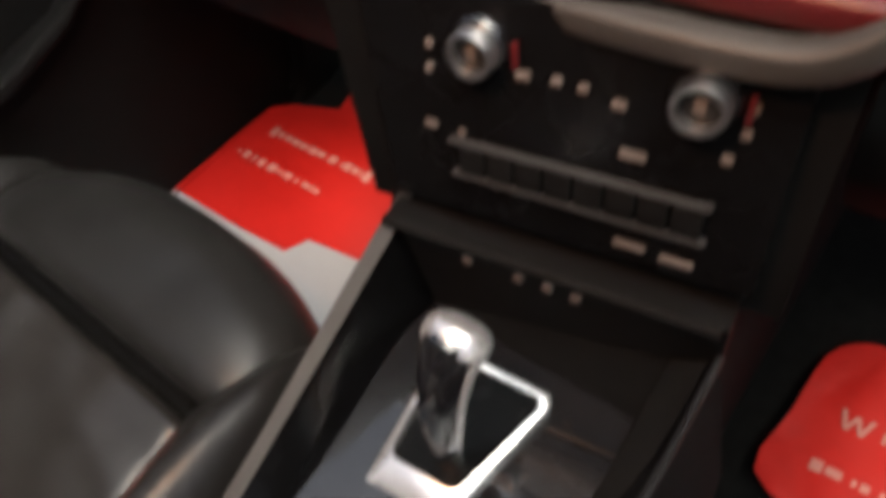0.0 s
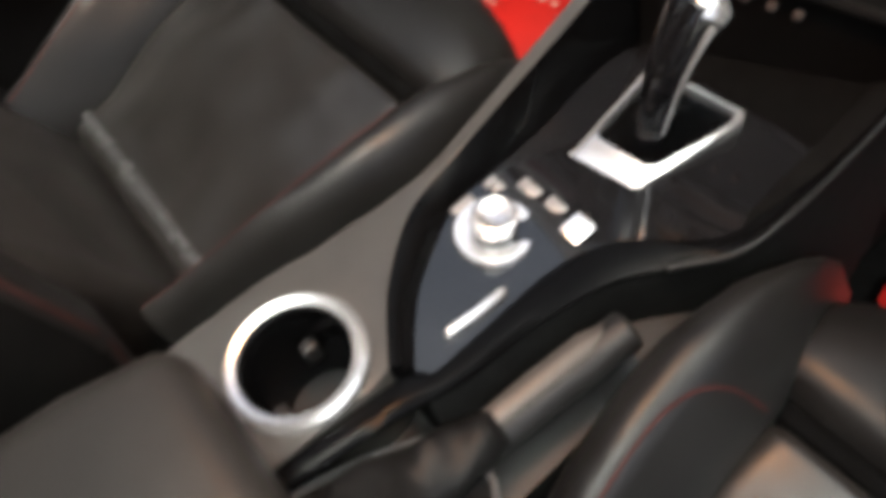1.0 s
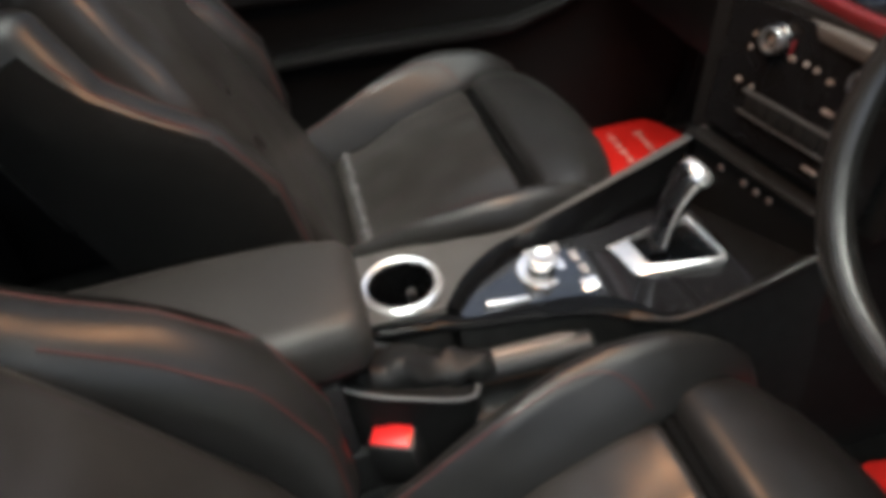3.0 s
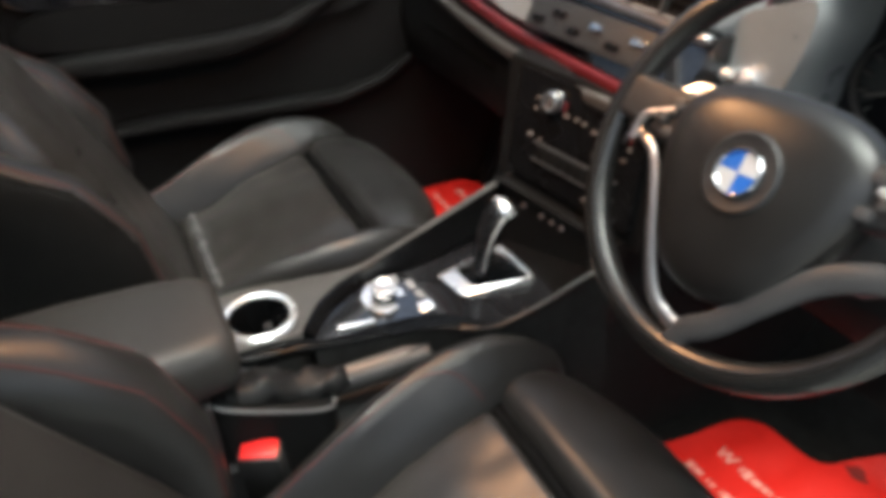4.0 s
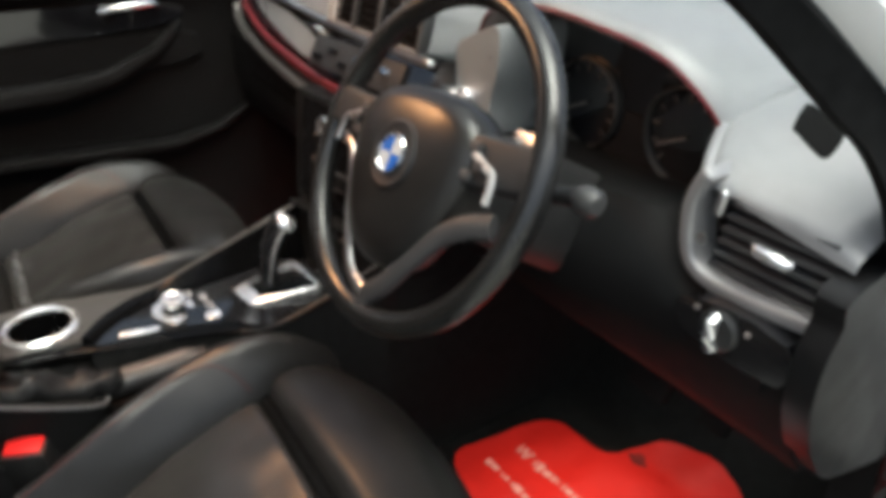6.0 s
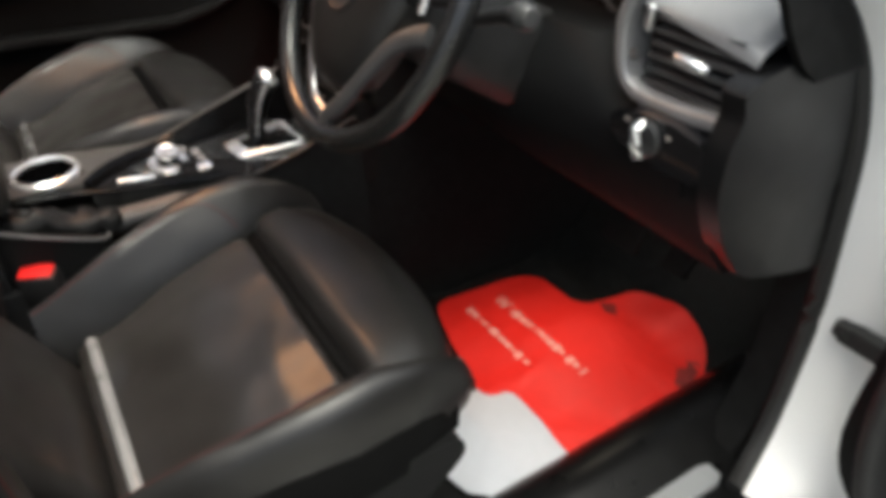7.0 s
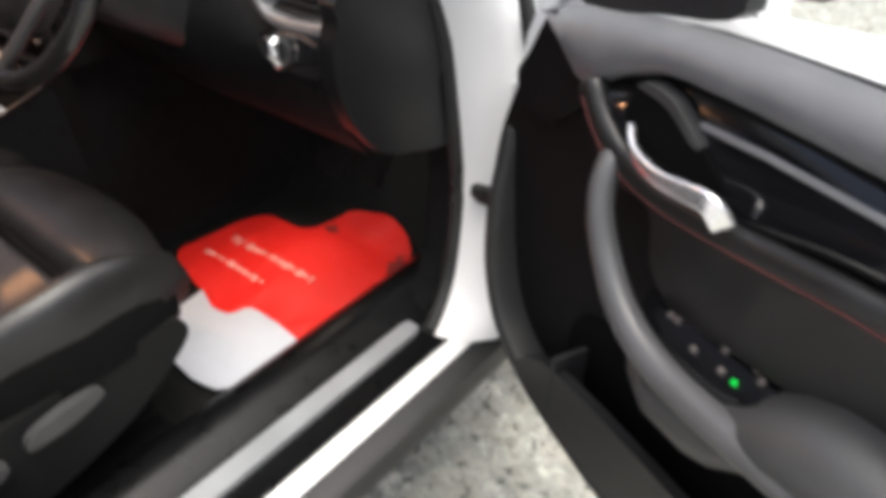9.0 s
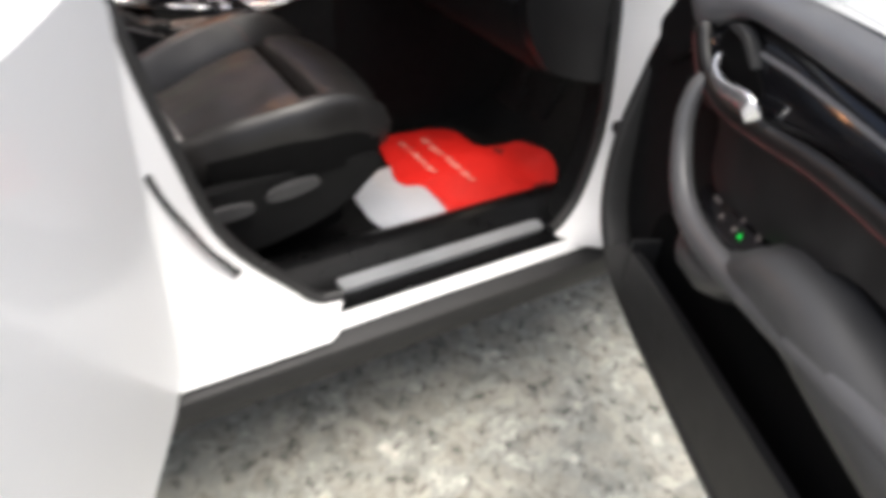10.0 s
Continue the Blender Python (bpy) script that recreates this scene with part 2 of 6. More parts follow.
def rrect(w, h, r, n=4):
    """A rounded rectangle round the origin."""
    r = min(r, w / 2 * 0.999, h / 2 * 0.999)
    out = []
    for cx, cy, a0 in ((w / 2 - r, h / 2 - r, 0), (-w / 2 + r, h / 2 - r, 90), (-w / 2 + r, -h / 2 + r, 180), (w / 2 - r, -h / 2 + r, 270)):
        for i in range(n + 1):
            a = radians(a0 + 90 * i / n)
            out.append((cx + r * math.cos(a), cy + r * math.sin(a)))
    return out


def pad(bm, stations, r, end=0.02, n=4, across=(1, 0, 0)):
    """A cushion along its stations: centre, width, height, tilt in degrees. Both ends are rounded over the length end."""
    pts = [Vector(s[0]) for s in stations]
    rings = []

    def ring(c, w, h, tilt, way, sx, sz):
        side = Vector(across)
        side = (side - way * side.dot(way)).normalized()
        side = Matrix.Rotation(radians(tilt), 3, way) @ side
        up = side.cross(way).normalized()
        return [c + side * x * sx + up * y * sz for x, y in rrect(w, h, r, n)]

    m = len(pts)
    for i, s in enumerate(stations):
        way = (pts[min(i + 1, m - 1)] - pts[max(i - 1, 0)]).normalized()
        w, h = s[1], s[2]
        tilt = s[3] if len(s) > 3 else 0
        own = ring(pts[i], w, h, tilt, way, 1, 1)
        caps = []
        for k in (0.35, 0.7, 0.92, 1.0):
            q = math.sqrt(max(0.0, 1 - k * k))
            caps.append((k, 1 - (1 - q) * min(1, 2 * end / w), 1 - (1 - q) * min(1, 2 * end / h)))
        if i == 0:
            for k, sx, sz in caps[::-1]:
                rings.append(ring(pts[i] - way * end * k, w, h, tilt, way, sx * 0.999, sz * 0.999))
        rings.append(own)
        if i == m - 1:
            for k, sx, sz in caps:
                rings.append(ring(pts[i] + way * end * k, w, h, tilt, way, sx * 0.999, sz * 0.999))
    return loft(bm, rings)


def tube(bm, pts, r, n=8, flat=1.0, closed=False, up=(0, 0, 1)):
    """A round or flattened bar along the points; r may be a list."""
    p = [Vector(q) for q in pts]
    m = len(p)
    rings = []
    for i in range(m):
        if closed:
            way = (p[(i + 1) % m] - p[i - 1]).normalized()
        else:
            way = (p[min(i + 1, m - 1)] - p[max(i - 1, 0)]).normalized()
        side = way.cross(Vector(up))
        side = side.normalized() if side.length > 1e-4 else Vector((1, 0, 0))
        top = side.cross(way)
        q = r[i] if isinstance(r, (list, tuple)) else r
        rings.append([p[i] + side * q * math.cos(2 * math.pi * j / n) + top * q * flat * math.sin(2 * math.pi * j / n) for j in range(n)])
    if closed:
        rings.append(rings[0])
        rows = [[bm.verts.new(v) for v in ring] for ring in rings[:-1]]
        for i in range(m):
            a, b = rows[i], rows[(i + 1) % m]
            for j in range(n):
                bm.faces.new((a[j], a[(j + 1) % n], b[(j + 1) % n], b[j]))
        return bm
    return loft(bm, rings)


def bevel(bm, off, seg=2, angle=30):
    edges = [e for e in bm.edges if len(e.link_faces) == 2 and e.calc_face_angle(0) > radians(angle)]
    if edges:
        bmesh.ops.bevel(bm, geom=edges, offset=off, segments=seg, profile=0.6, affect="EDGES", clamp_overlap=True)
    return bm


def prism(bm, outline, d0, d1, m=None, off=0.0, seg=2, hole=None):
    """An extruded outline (a, b), from depth d0 to d1, laid by m; hole: a second outline cut through it."""
    m = m or Matrix.Identity(4)

    def at(d):
        return d if callable(d) else (lambda a, b: d)

    if hole is None:
        lo = [bm.verts.new(m @ Vector((a, b, at(d0)(a, b)))) for a, b in outline]
        hi = [bm.verts.new(m @ Vector((a, b, at(d1)(a, b)))) for a, b in outline]
        n = len(lo)
        bm.faces.new(lo[::-1])
        bm.faces.new(hi)
        for i in range(n):
            bm.faces.new((lo[i], lo[(i + 1) % n], hi[(i + 1) % n], hi[i]))
    else:
        sheets = []
        for d in (d0, d1):
            loops = []
            for line in (outline, hole):
                vs = [bm.verts.new(m @ Vector((a, b, at(d)(a, b)))) for a, b in line]
                loops.append((vs, [bm.edges.new((vs[i], vs[(i + 1) % len(vs)])) for i in range(len(vs))]))
            bmesh.ops.triangle_fill(bm, use_beauty=True, edges=loops[0][1] + loops[1][1])
            sheets.append(loops)
        for k in (0, 1):
            a, b = sheets[0][k][0], sheets[1][k][0]
            for i in range(len(a)):
                j = (i + 1) % len(a)
                bm.faces.new((a[i], a[j], b[j], b[i]))
    if off:
        bevel(bm, off, seg)
    return bm


def box(bm, c, s, off=0.0, m=None, seg=2):
    mm = (m or Matrix.Identity(4)) @ Matrix.Translation(c) @ Matrix.Diagonal((*s, 1))
    made = bmesh.ops.create_cube(bm, size=1.0, matrix=mm)
    if off:
        es = list({e for v in made["verts"] for e in v.link_edges})
        bmesh.ops.bevel(bm, geom=es, offset=off, segments=seg, profile=0.6, affect="EDGES", clamp_overlap=True)
    return bm


def turned(bm, profile, m, n=28, ring=False):
    """A turned body: (radius, height) pairs round the axis of m; ring: the profile closes on itself round an open middle."""
    if ring:
        profile = [*profile, profile[0]]
    rings = [[m @ Vector((r * math.cos(2 * math.pi * i / n), r * math.sin(2 * math.pi * i / n), h)) for i in range(n)] for r, h in profile]
    return loft(bm, rings, caps=not ring)


def circle(cx, cy, r, n=40):
    return [(cx + r * math.cos(2 * math.pi * i / n), cy + r * math.sin(2 * math.pi * i / n)) for i in range(n)]


def smooth2(pts, k=5, closed=True):
    return [(v.x, v.y) for v in curve_through([(a, b, 0) for a, b in pts], k, closed)]


def B():
    return bmesh.new()


FRONT = Matrix(((1, 0, 0, 0), (0, 0, 1, 0), (0, 1, 0, 0), (0, 0, 0, 1)))  # (x, z, y)
SIDE = Matrix(((0, 0, 1, 0), (1, 0, 0, 0), (0, 1, 0, 0), (0, 0, 0, 1)))  # (y, z, x)

# ---- ground ----
bm = B()
bmesh.ops.create_grid(bm, x_segments=2, y_segments=2, size=400)
tagged(part("ground", bm, GROUND), "worn mottled beige and grey concrete floor", "floor", kind="structure")

# added slab: strong sun on the floor ahead is put into its pale colour
bm = B()
box(bm, (1.0, 3.40, 0.004), (14.0, 1.7, 0.02), 0.004)
tagged(part("pavement", bm, APRON), "concrete apron ahead of the car, sunlight put in as pale colour", "pavement", kind="structure")

# ---- car body ----
car = thing("car_body", 0, 0.2, 0, "white painted car body shell with open door frame", "car")


def along_y(name, profile, y0, y1, mat, label="", parent=car, steps=2, off=0.0):
    b = B()
    loft(b, [[Vector((x, y0 + (y1 - y0) * i / steps, z)) for x, z in profile] for i in range(steps + 1)])
    if off:
        bevel(b, off)
    return part(name, b, mat, parent, label)


bm = B()
prism(bm, [(-0.95, 0.345), (0.96, 0.345), (1.06, 0.40), (1.19, 0.62), (1.19, 0.85), (1.23, 0.85), (1.23, 0.60), (1.09, 0.31), (-0.95, 0.30)], -0.76, 0.76, SIDE)
part("floor_pan", bm, CARPET, car, "black carpeted footwell")
for s in (1, -1):
    near = 0.0 if s > 0 else 0.095
    along_y("inner_sill", [(s * x, z) for x, z in ((0.600 + near, 0.33), (0.615 + near, 0.37), (0.64 + near, 0.405), (0.675 + 0.6 * near, 0.423), (0.71 + 0.25 * near, 0.418), (0.735, 0.400), (0.812, 0.397), (0.828, 0.401), (0.840, 0.4015), (0.843, 0.395), (0.843, 0.30))], -0.9, 1.0, SILLSKIN if s > 0 else CARPET, "scuffed black plastic sill trim")
    along_y("outer_sill", [(s * x, z) for x, z in ((0.844, 0.32), (0.844, 0.396), (0.850, 0.403), (0.858, 0.4045), (0.868, 0.402), (0.878, 0.394), (0.885, 0.379), (0.887, 0.36), (0.87, 0.32))], -1.0, 1.0, PAINT, "white painted door sill")
    bm = B()
    rings = []
    for y in np.linspace(-1.0, 1.25, 12):
        xi = 0.884 - 0.020 * min(1.0, max(0.0, (y + 0.15) / 0.95))
        rings.append([Vector((s * x, y, z)) for x, z in ((xi, 0.372), (xi, 0.3880), (xi + 0.006, 0.3935), (0.909, 0.390), (0.919, 0.382), (0.921, 0.355), (0.912, 0.318), (0.884, 0.292), (0.81, 0.282), (0.81, 0.33))])
    loft(bm, rings)
    part("side_skirt", bm, SKIRT, car, "dark grey plastic side skirt")
bm = B()
prism(bm, [(0.762, 0.258), (0.794, 0.258), (0.797, 0.276), (0.793, 0.748), (0.786, 0.763), (0.764, 0.763), (0.758, 0.748), (0.759, 0.276)], 0.395, 0.408, off=0.002)
part("sill_plate", bm, BRUSHED, car, "brushed silver entry sill plate")

bm = B()
prism(bm, [(0.50, 0.33), (0.50, 0.70), (0.56, 0.80), (0.95, 0.80), (1.18, 0.70), (1.18, 0.33)], -0.142, 0.142, SIDE, off=0.02)
part("centre_tunnel", bm, CARPET, car, "black carpeted centre tunnel")

# front pillar with hinge jamb, drawn up to the roof
JAMB = [(0.815, 0.765, 0.404), (0.802, 0.805, 0.415), (0.788, 0.852, 0.455), (0.778, 0.882, 0.53), (0.773, 0.897, 0.64), (0.770, 0.882, 0.80), (0.766, 0.858, 0.93), (0.755, 0.795, 1.05), (0.73, 0.64, 1.19), (0.67, 0.40, 1.36), (0.61, 0.17, 1.46)]
line = curve_through(JAMB, 4)
for s in (1, -1):
    bm = B()
    rings = []
    for p in line:
        g = min(1.0, max(0.0, (1.25 - p.z) / 0.3))
        k = 0.35 + 0.65 * g
        rings.append([Vector((s * (p.x + a * k), p.y + b * k, p.z + c)) for a, b, c in
                      ((0.0, 0.0, 0), (0.02, 0.004, 0), (0.045, 0.015, 0.002), (0.075, 0.03, 0.004), (0.10, 0.055, 0.006), (0.112, 0.10, 0.008), (0.112, 0.16, 0.0), (0.0, 0.16, 0.0))])
    loft(bm, rings)
    part("front_pillar", bm, PAINT, car, "white painted front pillar and hinge jamb")
    bm = B()
    tube(bm, [(s * (p.x - 0.004), p.y - 0.004, p.z + 0.004) for p in line], 0.013, 8)
    part("door_seal", bm, RUBBER, car, "black rubber door seal")
    # kick panel beside the footwell
    bm = B()
    prism(bm, smooth2([(0.73, 0.36), (0.83, 0.41), (0.88, 0.54), (0.885, 0.70), (0.87, 0.88), (1.18, 0.90), (1.21, 0.5), (1.03, 0.34)], 4), s * 0.71, s * 0.765, SIDE, off=0.012)
    part("kick_panel", bm, CARPET, car, "black plastic kick panel")
# black cover inside the pillar, from the dashboard end up to the roof
for s in (1, -1):
    bm = B()
    rings = []
    for (ax, ay, az), (jx, jy, jz) in zip(curve_through([(0.762, 0.735, 1.005), (0.762, 0.705, 1.030), (0.758, 0.684, 1.06), (0.750, 0.671, 1.095), (0.735, 0.643, 1.139), (0.720, 0.606, 1.172), (0.688, 0.500, 1.262), (0.652, 0.37, 1.345)], 4),
                                          curve_through([(0.760, 0.825, 1.005), (0.758, 0.808, 1.030), (0.754, 0.790, 1.06), (0.748, 0.752, 1.095), (0.740, 0.708, 1.139), (0.732, 0.655, 1.185), (0.700, 0.52, 1.28), (0.66, 0.385, 1.37)], 4)):
        rings.append([Vector((s * x, y, z)) for x, y, z in ((ax, ay, az), (ax + 0.012, ay - 0.004, az + 0.002), (jx + 0.012, jy - 0.012, jz), (jx + 0.002, jy + 0.004, jz), (jx - 0.012, jy + 0.01, jz), (ax - 0.004, ay + 0.012, az))])
    loft(bm, rings)
    part("pillar_cover", bm, CARPET, car, "black pillar cover", sharp=60)
# black pad stands for the shade in the gap behind the wing
bm = B()
pad(bm, [((0.848, 0.912, 1.018), 0.022, 0.02), ((0.862, 0.915, 0.99), 0.026, 0.02), ((0.873, 0.920, 0.95), 0.024, 0.02), ((0.879, 0.924, 0.905), 0.018, 0.02)], 0.008, 0.01)
part("jamb_gap", bm, RUBBER, car, "gap behind the wing, its shade put in as black")
# door check strap stub and hinges on the jamb
bm = B()
box(bm, (0.852, 0.906, 0.634), (0.09, 0.022, 0.03), 0.004)
box(bm, (0.81, 0.900, 0.640), (0.02, 0.02, 0.022), 0.004)
part("door_check", bm, RUBBER, car, "black door check strap")
for z in (0.52, 0.82):
    bm = B()
    box(bm, (0.878, 0.940, z), (0.05, 0.05, 0.06), 0.008)
    turned(bm, [(0.012, -0.045), (0.014, -0.04), (0.014, 0.04), (0.012, 0.045)], Matrix.Translation((0.895, 0.950, z)), 12)
    part("door_hinge", bm, PAINT, car, "white painted door hinge")

# centre pillar
BP = [(0.812, 0.245, 0.402), (0.805, 0.195, 0.406), (0.797, 0.140, 0.462), (0.793, 0.085, 0.522), (0.789, 0.040, 0.585), (0.786, 0.010, 0.658), (0.783, -0.020, 0.772), (0.778, -0.048, 0.885), (0.765, -0.070, 1.0), (0.70, -0.13, 1.25), (0.62, -0.18, 1.44)]
line = curve_through(BP, 4)
for s in (1, -1):
    bm = B()
    rings = []
    for i, p in enumerate(line):
        rings.append([Vector((s * (p.x + a), min(p.y + b, p.y), p.z)) for a, b in
                      ((0.0, 0.0), (0.012, -0.004), (0.03, -0.016), (0.055, -0.03), (0.085, -0.045), (0.098, -0.065), (0.098, -0.26 - p.y * 0.5), (0.0, -0.26 - p.y * 0.5))])
    loft(bm, rings)
    part("centre_pillar", bm, PAINT, car, "white painted centre pillar")
    bm = B()
    tube(bm, [(s * (p.x - 0.006), p.y + 0.006, p.z + 0.004) for p in line], 0.013, 8)
    part("door_seal", bm, RUBBER, car, "black rubber door seal")
    bm = B()
    prism(bm, [(-0.05, 0.36), (0.10, 0.39), (0.02, 0.50), (-0.05, 0.66), (-0.10, 0.88), (-0.30, 0.88), (-0.30, 0.36)], s * 0.70, s * 0.772, SIDE, off=0.01)
    part("pillar_trim", bm, PLASTIC, car, "black plastic centre pillar trim")
# dark groove down the centre pillar
bm = B()
tube(bm, curve_through([(0.872, -0.066, 0.785), (0.867, -0.050, 0.735), (0.858, -0.024, 0.680), (0.850, 0.005, 0.620), (0.842, 0.034, 0.575), (0.838, 0.047, 0.555)], 4), [0.005] * 14 + [0.006] * 5 + [0.008, 0.008], 8)
part("pillar_groove", bm, RUBBER, car, "black groove in the jamb")

# roof, headliner, cowl, rear closing panels
ROOF_OUT = [(-0.60, -1.0), (0.60, -1.0), (0.62, -0.2), (0.60, 0.20), (0.57, 0.36), (-0.57, 0.36), (-0.60, 0.20), (-0.62, -0.2)]
# added unseen opening, sized so sky lights the cabin and shines in the gate
ROOF_HOLE = [(-0.555, -0.24), (0.555, -0.24), (0.54, 0.20), (-0.54, 0.20)]


def finer(line, n=8):
    """The closed line with n steps on every side."""
    return [tuple(a + (b - a) * i / n for a, b in zip(p, q)) for p, q in zip(line, line[1:] + line[:1]) for i in range(n)]


ROOF_OUT, ROOF_HOLE = finer(ROOF_OUT), finer(ROOF_HOLE)


def roof_z(a, b):
    return 1.50 - 0.07 * (a / 0.6) ** 2 - 0.06 * ((b + 0.2) / 0.56) ** 2


bm = B()
prism(bm, ROOF_OUT, lambda a, b: roof_z(a, b) + 0.012, lambda a, b: roof_z(a, b) + 0.032, hole=ROOF_HOLE)
part("roof", bm, PAINT, car, "white roof panel")
bm = B()
prism(bm, ROOF_OUT, lambda a, b: roof_z(a, b), lambda a, b: roof_z(a, b) + 0.010, hole=ROOF_HOLE)
part("headliner", bm, HEADLINER, car, "grey fabric headliner")
bm = B()
prism(bm, ROOF_HOLE, lambda a, b: roof_z(a, b) + 0.020, lambda a, b: roof_z(a, b) + 0.026)
rg = part("unseen_roof_glass", bm, GLASS, car, "unseen roof glass added to let in sky light")
rg.visible_shadow = False
bm = B()
prism(bm, [(-0.98, 0.38), (-0.98, 1.05), (-0.60, 1.06), (-0.20, 1.06), (-0.20, 0.38)], -0.88, -0.74, SIDE, off=0.02)
part("rear_side", bm, PAINT, car, "white closed rear door on the far side")
bm = B()
prism(bm, [(-0.96, 0.40), (-0.96, 1.04), (-0.60, 1.06), (-0.16, 1.06), (-0.16, 0.40)], -0.739, -0.715, SIDE, off=0.008)
part("rear_card", bm, CARD, car, "black trim of the far rear door")
bm = B()
prism(bm, [(-0.98, 1.05), (-0.98, 1.36), (-0.60, 1.44), (-0.20, 1.44), (-0.20, 1.06)], -0.745, -0.735, SIDE)
part("rear_window", bm, TINT, car, "dark tinted rear side window")
bm = B()
box(bm, (0, -1.03, 1.28), (1.3, 0.01, 0.34))
part("tailgate_window", bm, TINT, car, "dark tinted tailgate window")
bm = B()
box(bm, (0, -1.02, 0.72), (1.6, 0.06, 0.85), 0.02)
part("rear_bulkhead", bm, PLASTIC, car, "black trim behind the rear seat")
bm = B()
prism(bm, [(-0.95, 0.40), (-0.62, 0.40), (-0.60, 0.62), (-0.85, 0.66), (-0.96, 1.15), (-1.0, 1.15)], -0.62, 0.62, SIDE, off=0.03)
part("rear_bench", bm, LEATHER, car, "black leather rear bench")
AY, AZ = 1.68, 0.36
for s in (1, -1):
    arch = [(AY + 0.395 * math.cos(radians(a)), AZ + 0.395 * math.sin(radians(a))) for a in range(172, 7, -11)]
    bm = B()
    prism(bm, [(1.0, 0.30), (0.99, 0.6), (0.96, 0.9), (0.93, 1.0), (1.2, 1.03), (1.6, 0.99), (2.1, 0.91), (2.30, 0.80), (2.33, 0.50), (2.25, 0.36), (2.085, 0.33), *arch[::-1], (1.275, 0.33)], s * 0.84, s * 0.895, SIDE)
    part("front_wing", bm, PAINT, car, "white front wing")
    bm = B()
    rings = []
    for a in range(0, 181, 9):
        c, n_ = math.cos(radians(a)), math.sin(radians(a))
        rings.append([Vector((s * x, AY + r * c, AZ + r * n_)) for x, r in ((0.85, 0.370), (0.905, 0.367), (0.922, 0.378), (0.924, 0.402), (0.914, 0.436), (0.894, 0.446), (0.85, 0.435))])
    loft(bm, rings)
    part("arch_cladding", bm, PULL, car, "grey plastic wheel arch cladding")
    M = Matrix.Translation((s * 0.80, AY, 0.335)) @ Euler((0, radians(90 * s), 0)).to_matrix().to_4x4()
    bm = B()
    turned(bm, [(0.225, -0.09), (0.31, -0.10), (0.332, -0.08), (0.335, 0.0), (0.332, 0.07), (0.31, 0.092), (0.225, 0.085)], M, 40, True)
    wh = part("tyre", bm, TYRE, car, "black rubber tyre")
    bm = B()
    turned(bm, [(0.0, 0.05), (0.05, 0.055), (0.19, 0.045), (0.215, 0.075), (0.228, 0.08), (0.226, -0.05), (0.0, -0.05)], M, 32)
    part("wheel_rim", bm, SILVER_D, wh, "grey alloy wheel")
bm = B()
prism(bm, [(1.2, 1.03), (1.35, 1.05), (1.7, 1.0), (2.15, 0.91), (2.30, 0.80), (2.28, 0.74), (1.22, 0.76)], -0.838, 0.838, SIDE, off=0.02)
part("bonnet", bm, PAINT, car, "white bonnet")
bm = B()
box(bm, (0, 1.22, 0.60), (1.66, 0.02, 0.50), 0.004)
part("bulkhead", bm, CARPET, car, "black bulkhead ahead of the footwells")
bm = B()
prism(bm, [(-0.72, 1.36), (0.72, 1.36), (0.60, 0.33), (-0.60, 0.33)], 0, 0.005, Matrix(((1, 0, 0, 0), (0, 1, 0, 0), (0, -0.40, 1, 1.5745), (0, 0, 0, 1))))
ws = part("windscreen", bm, GLASS, car, "clear windscreen glass")
ws.visible_shadow = False

# ---- seats ----


